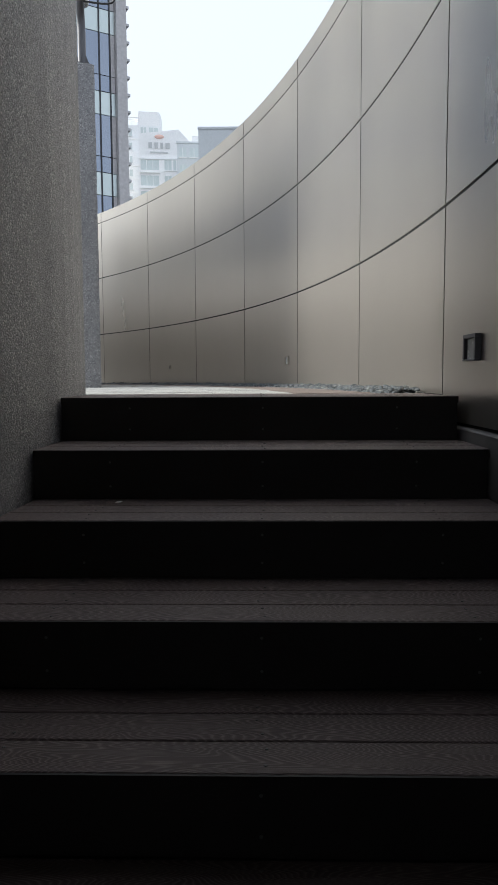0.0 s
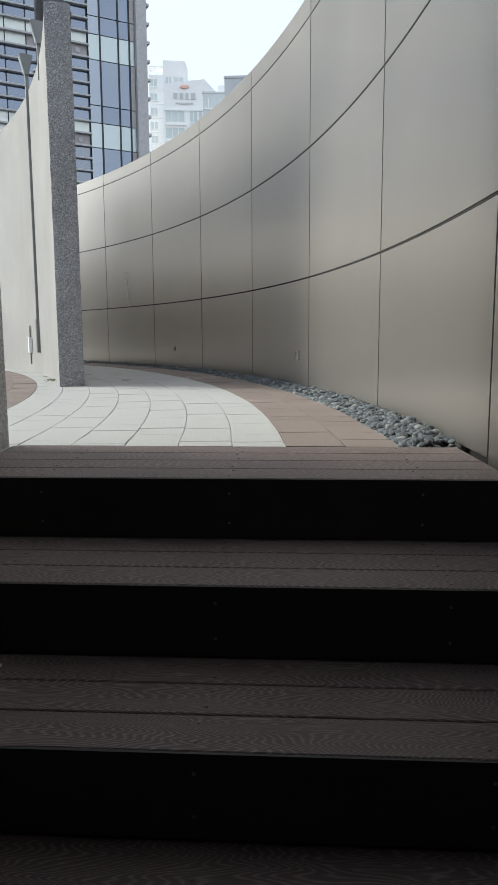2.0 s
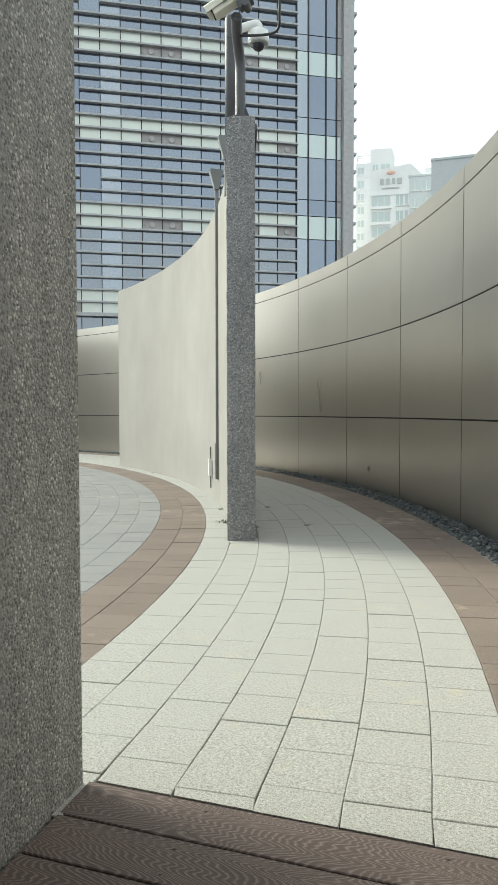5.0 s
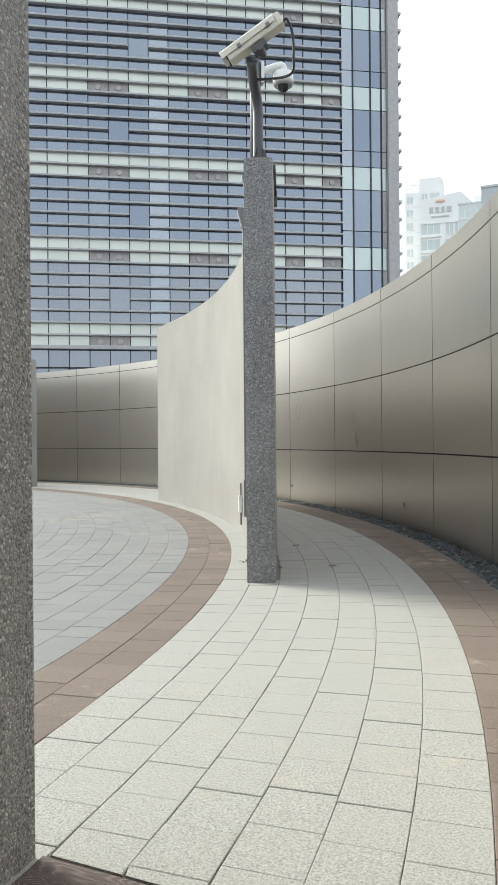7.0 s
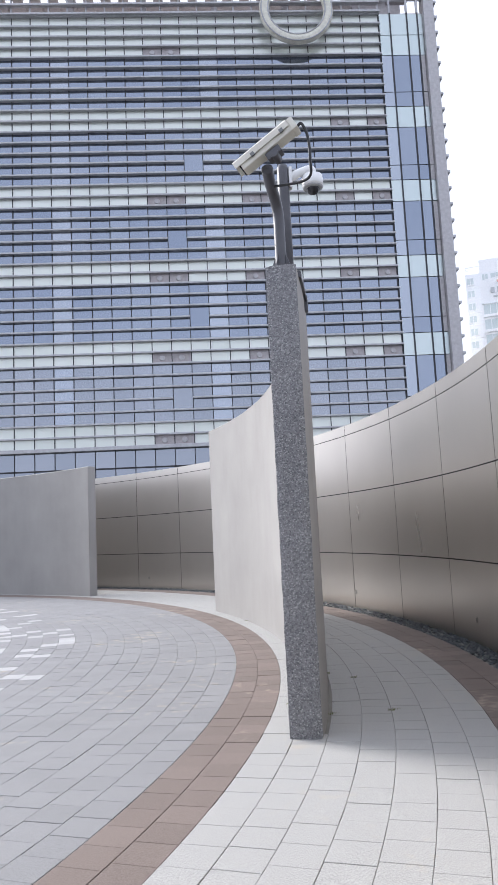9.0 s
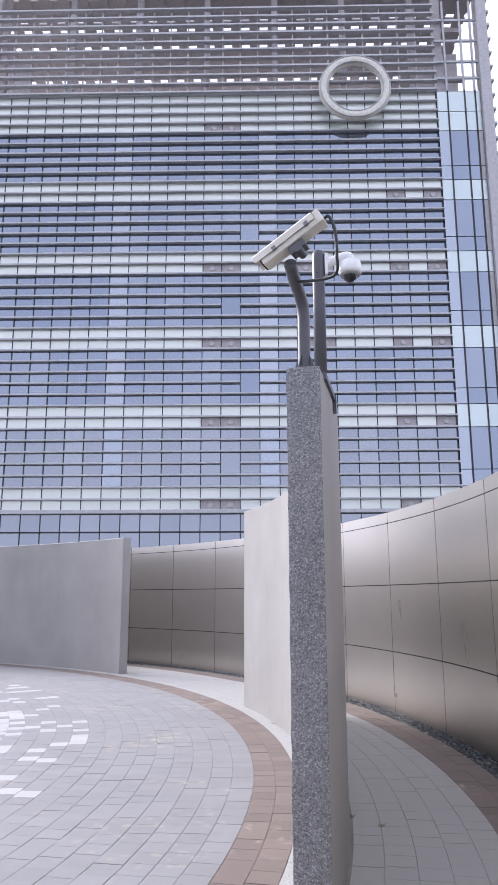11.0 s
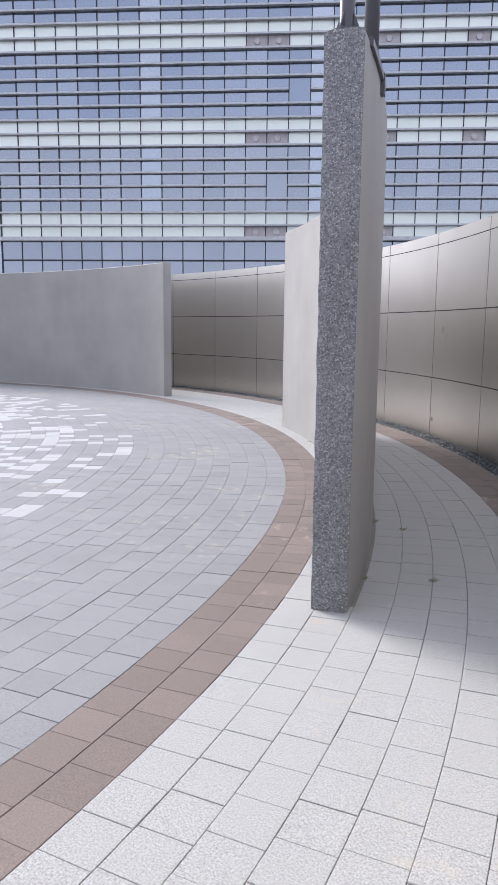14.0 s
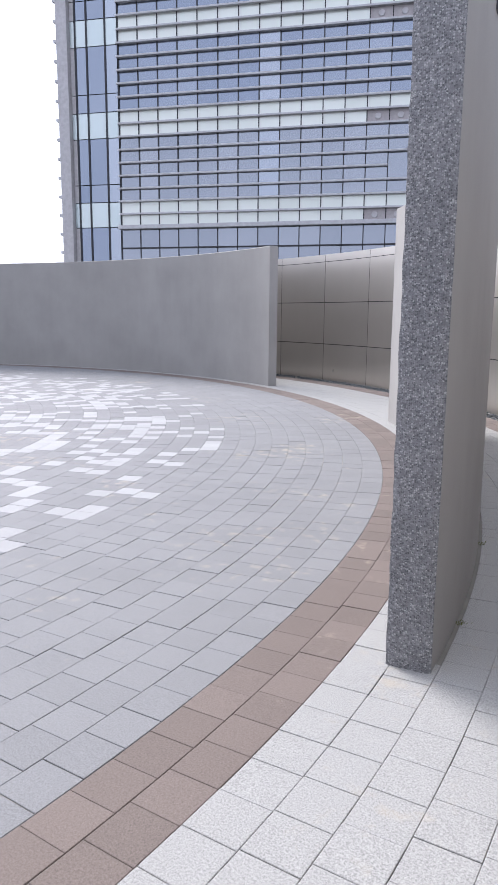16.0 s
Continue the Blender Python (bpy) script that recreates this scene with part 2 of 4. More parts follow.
def mesh_of(name, verts, faces, material=None, smooth=False):
    me = bpy.data.meshes.new(name)
    me.from_pydata([tuple(v) for v in verts], [], faces)
    me.update()
    if material:
        me.materials.append(material)
    if smooth:
        me.shade_smooth()
        me.set_sharp_from_angle(angle=radians(32))
    return me


def mesh_part(name, me, parent=None, label=""):
    ob = new(name, me)
    if parent:
        ob.parent = parent
    return tagged(ob, label) if label else ob


def part(name, bm, material, parent=None, label="", smooth=False):
    me = bpy.data.meshes.new(name)
    bm.normal_update()
    bm.to_mesh(me)
    bm.free()
    me.materials.append(material)
    if smooth:
        me.shade_smooth()
    return mesh_part(name, me, parent, label)


def holder(name, place=(0, 0, 0)):
    ob = new(name)
    ob.location = place
    ob.empty_display_size = 0.1
    return ob


def box_bm(x0, x1, y0, y1, z0, z1, bevel=0.0, bm=None):
    bm = bm or bmesh.new()
    made = bmesh.ops.create_cube(bm, size=1, matrix=Matrix.LocRotScale(
        ((x0 + x1) / 2, (y0 + y1) / 2, (z0 + z1) / 2), None, (x1 - x0, y1 - y0, z1 - z0)))
    if bevel:
        edges = list({e for v in made["verts"] for e in v.link_edges})
        bmesh.ops.bevel(bm, geom=edges, offset=bevel, segments=2, affect="EDGES", profile=0.6)
    return bm


def arc_block(r0, r1, a0, a1, z0, z1, n=4, bevel=0.0):
    """A curved block round the plaza's centre."""
    v, f = [], []
    for i in range(n + 1):
        a = a0 + (a1 - a0) * i / n
        b = bevel
        prof = [(r0, z0), (r1, z0), (r1, z1 - b), (r1 - b, z1), (r0 + b, z1), (r0, z1 - b)] if b else [(r0, z0), (r1, z0), (r1, z1), (r0, z1)]
        v += [polar(r, a, z) for r, z in prof]
    m = len(v) // (n + 1)
    for i in range(n):
        for j in range(m):
            k = (j + 1) % m
            f.append((i * m + j, (i + 1) * m + j, (i + 1) * m + k, i * m + k))
    f.append(tuple(range(m)))
    f.append(tuple(reversed(range(n * m, n * m + m))))
    return v, f


def tube_bm(points, radius, sides=14, bm=None, cap=True):
    """A pipe through the points."""
    bm = bm or bmesh.new()
    pts = [Vector(p) for p in points]
    rings = []
    ref = Vector((0.31, 0.95, 0.05))
    for i, p in enumerate(pts):
        d = (pts[min(i + 1, len(pts) - 1)] - pts[max(i - 1, 0)]).normalized()
        s = d.cross(ref if abs(d.dot(ref.normalized())) < 0.97 else Vector((1, 0, 0))).normalized()
        u = s.cross(d)
        rr = radius[i] if isinstance(radius, (list, tuple)) else radius
        rings.append([bm.verts.new(p + rr * (math.cos(k * 2 * math.pi / sides) * s + math.sin(k * 2 * math.pi / sides) * u)) for k in range(sides)])
    for a, b in zip(rings, rings[1:]):
        for k in range(sides):
            bm.faces.new((a[k], a[(k + 1) % sides], b[(k + 1) % sides], b[k]))
    if cap:
        bm.faces.new(list(reversed(rings[0])))
        bm.faces.new(rings[-1])
    return bm


def smooth_line(points, n=8):
    """Catmull-Rom through the points."""
    p = [Vector(q) for q in points]
    p = [p[0] * 2 - p[1]] + p + [p[-1] * 2 - p[-2]]
    res = []
    for i in range(1, len(p) - 2):
        for j in range(n):
            t = j / n
            res.append(0.5 * ((2 * p[i]) + (p[i + 1] - p[i - 1]) * t + (2 * p[i - 1] - 5 * p[i] + 4 * p[i + 1] - p[i + 2]) * t * t
                              + (3 * p[i] - p[i - 1] - 3 * p[i + 1] + p[i + 2]) * t ** 3))
    return res + [p[-2]]


# ---- ground and bedding ----
LOW = -1.80
ground = tagged(mesh_part("ground", mesh_of("ground", [(-2500, -2500, -2.4), (2500, -2500, -2.4), (2500, 2500, -2.4), (-2500, 2500, -2.4)], [(0, 1, 2, 3)], M_GROUND)),
                "dark asphalt city ground below the raised plaza", "ground", kind="structure")

DECK_Y0, DECK_Y1, RISE, GOING = 3.347, 3.945, 0.1787, 0.3957
R_WALL0, R_WALL1, R_METAL = 13.113, 13.31, 14.992

paving = tagged(holder("paving", (CX, CY, 0)), "round plaza paved in concentric rings of small square pavers", "paving", kind="structure")


def bedding():
    v, f = arc_block(0.05, 13.2, 0, 360, -2.38, -0.009, 120)
    bed = mesh_part("bedding", mesh_of("bedding", v, f, M_BED), paving)
    bed.matrix_parent_inverse = paving.matrix_basis.inverted()
    v, f = arc_block(9.0, 12.93, -60, 200, -0.0088, -0.0045, 120)
    fill = mesh_part("joint_sand", mesh_of("joint_sand", v, f, M_SAND), paving)
    fill.matrix_parent_inverse = paving.matrix_basis.inverted()
    v, f = arc_block(13.2, 15.0, 4.3, 330, -2.38, -0.009, 120)
    bed = mesh_part("bedding", mesh_of("bedding", v, f, M_BED), paving)
    bed.matrix_parent_inverse = paving.matrix_basis.inverted()


bedding()

# ---- curved metal wall ----
metal_wall = tagged(holder("wall_metal", polar(15.1, 20)), "tall curved wall clad in satin champagne metal panels with dark joints", "wall", kind="structure")
COL0, COLSTEP = 2.9965, 6.2334
ROWS = [(0.0, 0.8376), (0.8516, 1.7805), (1.7945, 2.6917), (2.7037, 2.857)]


def metal_wall_build():
    inv = metal_wall.matrix_basis.inverted()
    for r0, r1, z0, z1, m, nm in ((15.014, 15.24, -2.38, 2.845, M_BACK, "backing"), (15.245, 15.262, -2.38, 2.857, M_PANEL, "rear_skin")):
        v, f = arc_block(r0, r1, -34, 214, z0, z1, 140)
        mesh_part(nm, mesh_of(nm, v, f, m), metal_wall).matrix_parent_inverse = inv
    shared = {}
    half = math.degrees(0.0075 / 15)
    for i in range(-6, 34):
        a0 = COL0 + COLSTEP * i
        low = i < 0
        for j, (z0, z1) in enumerate(ROWS):
            key = (j, low)
            if key not in shared:
                zz = -0.115 if (low and j == 0) else (z0 if j else 0.0)
                out = 0.24 if j == 3 else 0.02
                v, f = arc_block(R_METAL, R_METAL + out, half, COLSTEP - half, zz, z1, 10)
                v = [(x - CX, y - CY, z) for x, y, z in v]
                shared[key] = mesh_of("panel", v, f, M_PANEL, True)
            ob = mesh_part("panel", shared[key], metal_wall)
            ob.matrix_parent_inverse = inv
            ob.matrix_basis = pose(CX, CY, 0, 0, 0, a0)
    seal = []
    for i in range(-6, 35):
        a = COL0 + COLSTEP * i
        v, f = arc_block(R_METAL + 0.003, R_METAL + 0.022, -half, half, -0.1, 2.85, 1)
        if not seal:
            seal.append(mesh_of("joint_seal", [(x - CX, y - CY, z) for x, y, z in v], f, M_BACK))
        ob = mesh_part("joint_seal", seal[0], metal_wall)
        ob.matrix_parent_inverse = inv
        ob.matrix_basis = pose(CX, CY, 0, 0, 0, a)
    for z0, z1 in ((0.8376, 0.8516), (1.7805, 1.7945), (2.6917, 2.7037)):
        v, f = arc_block(R_METAL + 0.004, R_METAL + 0.022, -34, 212, z0, z1, 160)
        mesh_part("joint_seal", mesh_of("joint_seal", v, f, M_BACK), metal_wall, "dark recessed joint").matrix_parent_inverse = inv
    v, f = arc_block(14.958, 15.013, -34, 3.2, -2.38, -0.13, 30, 0.006)
    mesh_part("base_flashing", mesh_of("base_flashing", v, f, M_PLINTH), metal_wall, "dull grey base flashing").matrix_parent_inverse = inv


metal_wall_build()


def wall_light(rim, lens_half):
    """Recessed step light: dark frame round a pale lens, local x out of the wall."""
    lamp = holder("wall_light")
    bm = box_bm(-0.022, 0.004, -0.08, 0.08, 0.04, 0.055, 0.003)
    box_bm(-0.022, 0.004, -0.08, 0.08, -0.05, -0.043, 0.002, bm)
    box_bm(-0.022, 0.004, -0.08, -0.062, -0.043, 0.04, 0.003, bm)
    box_bm(-0.022, 0.004, 0.062, 0.08, -0.043, 0.04, 0.003, bm)
    part("frame", bm, rim, lamp, "folded metal frame")
    part("lens", box_bm(-0.008, 0.003, -lens_half, lens_half, -0.042, 0.039), M_LENS, lamp, "frosted pale lens")
    return tagged(lamp, "small recessed step light set low in the metal wall", "wall light", "step lights along the metal wall")


step_light = wall_light(M_POLE, 0.06)
step_light.matrix_basis = pose(*polar(R_METAL - 0.004, 1.3, 0.19), 0, 0, 1.3)
plaza_light = wall_light(M_PANEL, 0.06)
plaza_light.matrix_basis = pose(*polar(R_METAL - 0.002, 16.54, 0.246), 0, 0, 16.54) @ Matrix.Diagonal((0.6, 0.5, 0.75, 1))
for ang in (31.45, 46.4, 61.35, 76.3, 91.25):
    copy_thing(plaza_light, pose(*polar(R_METAL - 0.002, ang, 0.25), 0, 0, ang) @ Matrix.Diagonal((0.6, 0.5, 0.75, 1)))

# ---- plaster and aggregate walls ----
H_WALL = 2.95


def curved_wall(name, a0, a1, face, label, z0=-0.05, end_a=None, n=40, cap=0.6, r1=R_WALL1, top=2.95):
    wall = tagged(holder(name, polar(13.2, (a0 + a1) / 2, 0)), label, "wall", kind="structure")
    inv = wall.matrix_basis.inverted()
    s0 = a0 + (cap if end_a in ("start", "both") else 0)
    s1 = a1 - (cap if end_a in ("end", "both") else 0)
    v, f = arc_block(R_WALL0, r1, s0, s1, z0, top, n, 0.012)
    mesh_part("body", mesh_of("body", v, f, face, True), wall).matrix_parent_inverse = inv
    return wall, inv


wall_b, inv_b = curved_wall("wall_north", 18.78, 51.8, M_PLASTER, "free-standing curved plastered wall with a rough aggregate end", end_a="start", cap=0.06)


def wall_end(name, ang, depth_deg, wall, inv, sign=1):
    """Rough aggregate end cap with softened corners, slightly uneven."""
    bm = bmesh.new()
    nz, nr = 60, 6
    th = (R_WALL1 - R_WALL0) / 2
    mid = (R_WALL0 + R_WALL1) / 2
    rng = random.Random(5)
    prof = []
    for k in range(nr + 1):
        u = -1 + 2 * k / nr
        prof.append((mid + th * 1.008 * u, ang + sign * math.degrees(0.010 * max(0, abs(u) - 0.7) / 0.3 / mid)))
    prof = [(prof[0][0], ang + sign * depth_deg)] + prof + [(prof[-1][0], ang + sign * depth_deg)]
    rows = []
    for i in range(nz + 1):
        z = -0.05 + (H_WALL + 0.05) * i / nz
        if i == nz:
            z = H_WALL + 0.002
        row = []
        for j, (r, a) in enumerate(prof):
            e = 0 if j in (0, len(prof) - 1) else rng.uniform(-0.0022, 0.0022)
            lift = 0.010 if (i == nz and 0 < j < len(prof) - 1 and j in (1, len(prof) - 2)) else 0
            row.append(bm.verts.new(polar(r + (e if j in (1, len(prof) - 2) else 0), a + math.degrees(e / mid), z - lift)))
        rows.append(row)
    for a, b in zip(rows, rows[1:]):
        for j in range(len(prof) - 1):
            bm.faces.new((a[j], a[j + 1], b[j + 1], b[j]))
    bm.faces.new(rows[-1])
    bmesh.ops.recalc_face_normals(bm, faces=bm.faces)
    part(name, bm, M_AGG, wall, "rough grey exposed-aggregate end face").matrix_parent_inverse = inv


wall_end("end_face", 18.78, 0.07, wall_b, inv_b)
wall_g, inv_g = curved_wall("wall_west", 75.3, 300, M_PLASTER, "long curved grey plastered wall enclosing the plaza", n=150, top=2.91)
wall_a, inv_a = curved_wall("wall_south", -34, 4.31, M_AGG, "dark exposed-aggregate wall beside the stairs", z0=-2.38, n=40, r1=13.31)

# ---- timber stairs ----
stairs = tagged(holder("stairs", (0.1, 2.0, LOW)), "straight flight of dark brown composite deck steps with shade-blackened risers", "stairs", kind="structure")
inv_s = stairs.matrix_basis.inverted()


def ring_x(r, y):
    return CX + math.sqrt(r * r - (y - CY) ** 2)


def plank(y0, y1, z, th=0.026):
    v = []
    b = 0.0025
    for y, dz in ((y0, -th), (y0, -b), (y0 + b, 0), (y1 - b, 0), (y1, -b), (y1, -th)):
        for r in (13.322, 14.955):
            v.append((ring_x(r, y), y, z + dz))
    f = [(2 * i, 2 * i + 1, 2 * i + 3, 2 * i + 2) for i in range(5)] + [(0, 2, 4, 6, 8, 10), (1, 11, 9, 7, 5, 3), (0, 10, 11, 1)]
    mesh_part("plank", mesh_of("plank", v, f, M_DECK), stairs).matrix_parent_inverse = inv_s


screw_me = bpy.data.meshes.new("screw")
bm = bmesh.new()
bmesh.ops.create_cone(bm, cap_ends=True, segments=8, radius1=0.0045, radius2=0.0035, depth=0.003)
bm.to_mesh(screw_me)
bm.free()
screw_me.materials.append(M_SCREW)


def screw(x, y, z, tip=0):
    ob = mesh_part("screw", screw_me, stairs)
    ob.matrix_parent_inverse = inv_s
    ob.matrix_basis = pose(x, y, z, tip, 0, 0)


def stairs_build():
    rng = random.Random(3)
    for k in range(10):
        z, y0 = -RISE * k, DECK_Y0 - GOING * k
        y1, count = (DECK_Y1, 4) if k == 0 else (y0 + GOING - 0.004, 3)
        w = (y1 - y0) / count
        for i in range(count):
            plank(y0 + w * i + (0.0025 if i else 0), y0 + w * (i + 1) - 0.0025, z)
            for x in (-0.42, 0.13, 0.68):
                screw(x + rng.uniform(-0.012, 0.012), y0 + w * i + 0.03, z + 0.0005)
                screw(x + rng.uniform(-0.012, 0.012), y0 + w * (i + 1) - 0.035, z + 0.0005)
        xl, xr = ring_x(13.322, y0), ring_x(14.95, y0)
        # the second, thin box is an added strip painting shade over the plank fronts
        part("riser", box_bm(xl, xr, y0 - 0.002, y0 + 0.032, z - RISE, z - 0.027, 0.001, box_bm(xl, xr, y0 - 0.008, y0 - 0.001, z - 0.0275, z - 0.0015)), M_RISER, stairs, "riser board and nosing strip with shade in the colour").matrix_parent_inverse = inv_s
        for x in (-0.42, 0.13, 0.68):
            for dz in (0.045, 0.132):
                screw(x, y0 - 0.0025, z - dz, 90)
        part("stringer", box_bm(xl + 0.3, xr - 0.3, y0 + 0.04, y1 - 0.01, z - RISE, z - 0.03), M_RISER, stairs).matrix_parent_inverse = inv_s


stairs_build()

# ---- landing behind the stairs, with an added light-blocking enclosure ----
landing = tagged(part("floor_landing", box_bm(-1.6, 1.3, -7.0, DECK_Y0 - 9 * GOING - 0.001, -2.38, LOW + 0.02), M_CONC), "plain concrete landing at the foot of the stairs", "floor", kind="structure")
# ceiling and end wall are out of view, added to darken the lower steps
ceiling = tagged(part("ceiling", box_bm(-2.6, 1.6, -7.2, 2.65, 2.96, 3.2), M_CONC), "unseen concrete ceiling added to shade the lower stairs", "ceiling", kind="structure")
tagged(part("wall_back", box_bm(-2.6, 1.6, -7.2, -7.0, -2.38, 2.95), M_CONC), "unseen concrete wall added to keep light out of the passage", "wall", kind="structure")

# ---- chip of paper on a tread ----
bm = bmesh.new()
bmesh.ops.create_grid(bm, x_segments=3, y_segments=2, size=0.011)
for v in bm.verts:
    v.co.z = 0.003 + 0.003 * math.sin(v.co.x * 190 + v.co.y * 90)
    v.co.x *= 1.5
bmesh.ops.solidify(bm, geom=bm.faces, thickness=0.0015)
chip = part("paper_scrap", bm, M_CHIP)
chip.matrix_basis = pose(-0.375, 2.87, -0.356, 0, 0, 20) @ Matrix.Diagonal((0.75, 0.75, 0.75, 1))
tagged(chip, "tiny crumpled scrap of white paper on a step", "litter")

# ---- street of pebbles ----


def pebbles():
    rng = np.random.default_rng(11)
    bm = bmesh.new()
    bmesh.ops.create_icosphere(bm, subdivisions=2, radius=1)
    bv = np.array([v.co[:] for v in bm.verts])
    bf = np.array([[v.index for v in f.verts] for f in bm.faces])
    bm.free()
    bm = bmesh.new()
    bmesh.ops.create_icosphere(bm, subdivisions=1, radius=1)
    cv = np.array([v.co[:] for v in bm.verts])
    cf = np.array([[v.index for v in f.verts] for f in bm.faces])
    bm.free()
    vs, fs, base = [], [], 0
    for a0, a1, count, lo in ((3.2, 16, 3000, False), (16, 34, 3600, True), (34, 92, 5200, True)):
        b, q = (cv, cf) if lo else (bv, bf)
        for i in range(count):
            ang = rng.uniform(a0, a1)
            r = rng.uniform(14.775, 14.975)
            x, y, _ = polar(r, ang)
            if y < DECK_Y1 + 0.02:
                continue
            s = rng.uniform(0.012, 0.025)
            size = s * np.array([1.0, rng.uniform(0.6, 0.92), rng.uniform(0.45, 0.72)])
            layer = rng.uniform(0, 1)
            z = -0.022 + 0.042 * layer * (0.3 + 0.7 * min(1, (r - 14.76) / 0.10))
            t, c = rng.uniform(0, 6.28), rng.uniform(-0.95, 0.95)
            rz = np.array([[math.cos(t), -math.sin(t), 0], [math.sin(t), math.cos(t), 0], [0, 0, 1]])
            rx = np.array([[1, 0, 0], [0, math.cos(c), -math.sin(c)], [0, math.sin(c), math.cos(c)]])
            lump = 1 + 0.10 * np.sin(b @ rng.uniform(-2.2, 2.2, 3) + rng.uniform(0, 6))
            vs.append((b * lump[:, None] * size) @ rx.T @ rz.T + np.array([x, y, z]))
            fs.append(q + base)
            base += len(b)
    me = mesh_of("pebbles", np.concatenate(vs).tolist(), np.concatenate(fs).tolist(), M_PEBBLE)
    me.shade_smooth()
    tagged(mesh_part("pebbles", me), "strip of smooth blue-grey pebbles at the foot of the metal wall", "pebbles", kind="stuff")


pebbles()

# ---- camera post on the end of the plaster wall ----


def bullet_camera():
    post = holder("security_camera", (-1.537, 7.25, H_WALL))
    inv = Matrix.Translation((1.537, -7.25, -H_WALL))
    line = smooth_line([(-1.537, 7.25, H_WALL), (-1.537, 7.25, 3.17), (-1.537, 7.248, 3.32), (-1.528, 7.195, 3.405), (-1.492, 7.06, 3.455), (-1.452, 6.945, 3.492)], 8)
    part("post", tube_bm(line, 0.037), M_POLE, post, "bent dark grey steel post", True).matrix_parent_inverse = inv
    part("flange", tube_bm([(-1.537, 7.25, H_WALL - 0.002), (-1.537, 7.25, H_WALL + 0.012)], 0.075, 20), M_POLE, post).matrix_parent_inverse = inv
    for sx, sy in ((1, 0), (-1, 0), (0, 1), (0, -1)):
        bm = bmesh.new()
        pts = [(0.034, 0.0), (0.072, 0.0), (0.034, 0.09)]
        vv = [bm.verts.new((-1.537 + sx * r + sy * s * 0.003, 7.25 + sy * r + sx * s * 0.003, H_WALL + 0.01 + z)) for s in (-1, 1) for r, z in pts]
        for q in ((0, 1, 2), (5, 4, 3), (0, 3, 4, 1), (1, 4, 5, 2), (2, 5, 3, 0)):
            bm.faces.new([vv[k] for k in q])
        bmesh.ops.recalc_face_normals(bm, faces=bm.faces)
        part("gusset", bm, M_POLE, post).matrix_parent_inverse = inv
    nose, tail = Vector((-1.612, 6.88, 3.503)), Vector((-1.247, 6.936, 3.71))
    d = (tail - nose).normalized()
    side = d.cross(Vector((0, 0, 1))).normalized()
    up = side.cross(d)
    frame_m = Matrix((side, d, up)).transposed().to_4x4()
    frame_m.translation = nose
    ln = (tail - nose).length
    body = part("housing", box_bm(-0.045, 0.045, 0.02, ln, -0.046, 0.026, 0.010), M_IVORY, post, "ivory weatherproof housing")
    shell = [(-0.056, -0.012), (-0.056, 0.028), (-0.044, 0.042), (0.044, 0.042), (0.056, 0.028), (0.056, -0.012), (0.052, -0.012), (0.052, 0.026), (0.042, 0.038), (-0.042, 0.038), (-0.052, 0.026), (-0.052, -0.012)]
    bm = bmesh.new()
    rows = [[bm.verts.new((x, y, z)) for x, z in shell] for y in (-0.015, ln - 0.03)]
    for j in range(12):
        bm.faces.new((rows[0][j], rows[0][(j + 1) % 12], rows[1][(j + 1) % 12], rows[1][j]))
    for j in range(5):
        for row in rows:
            bm.faces.new((row[j], row[j + 1], row[10 - j], row[11 - j]))
    bmesh.ops.recalc_face_normals(bm, faces=bm.faces)
    hood = part("sunshield", bm, M_IVORY, post, "ivory metal sunshield")
    glass = part("front_window", box_bm(-0.04, 0.04, 0.012, 0.022, -0.038, 0.024, 0.002), M_DOME, post, "dark glass front window")
    rear = part("rear_cap", box_bm(-0.05, 0.05, ln - 0.028, ln + 0.012, -0.05, 0.036, 0.01), M_IVORY, post)
    clips = [part("latch", box_bm(sx - 0.006, sx + 0.006, y - 0.013, y + 0.013, -0.02, 0.006, 0.002), M_GALV, post, "steel latch") for sx in (-0.056, 0.056) for y in (0.12, 0.34)]
    mount = part("bracket", box_bm(-0.035, 0.035, ln * 0.42, ln * 0.66, -0.098, -0.05, 0.006), M_POLE, post, "dark tilt bracket")
    knob = part("pivot", tube_bm([(-0.05, ln * 0.54, -0.09), (0.05, ln * 0.54, -0.09)], 0.026, 16), M_POLE, post)
    for ob in (body, hood, glass, rear, mount, knob, *clips):
        ob.matrix_parent_inverse = inv
        ob.matrix_basis = frame_m
    t = tail + d * 0.01
    cable = smooth_line([t - up * 0.02, t + d * 0.03 - up * 0.025, t + d * 0.015 - up * 0.12, t - d * 0.05 - up * 0.25, t - d * 0.14 - up * 0.315 + Vector((0, 0.05, 0)), Vector((-1.503, 7.08, 3.44))], 8)
    part("cable", tube_bm(cable, 0.009, 8), M_BLACK, post, "black cable loop", True).matrix_parent_inverse = inv
    return tagged(post, "ivory bullet security camera on a bent grey post", "security camera")


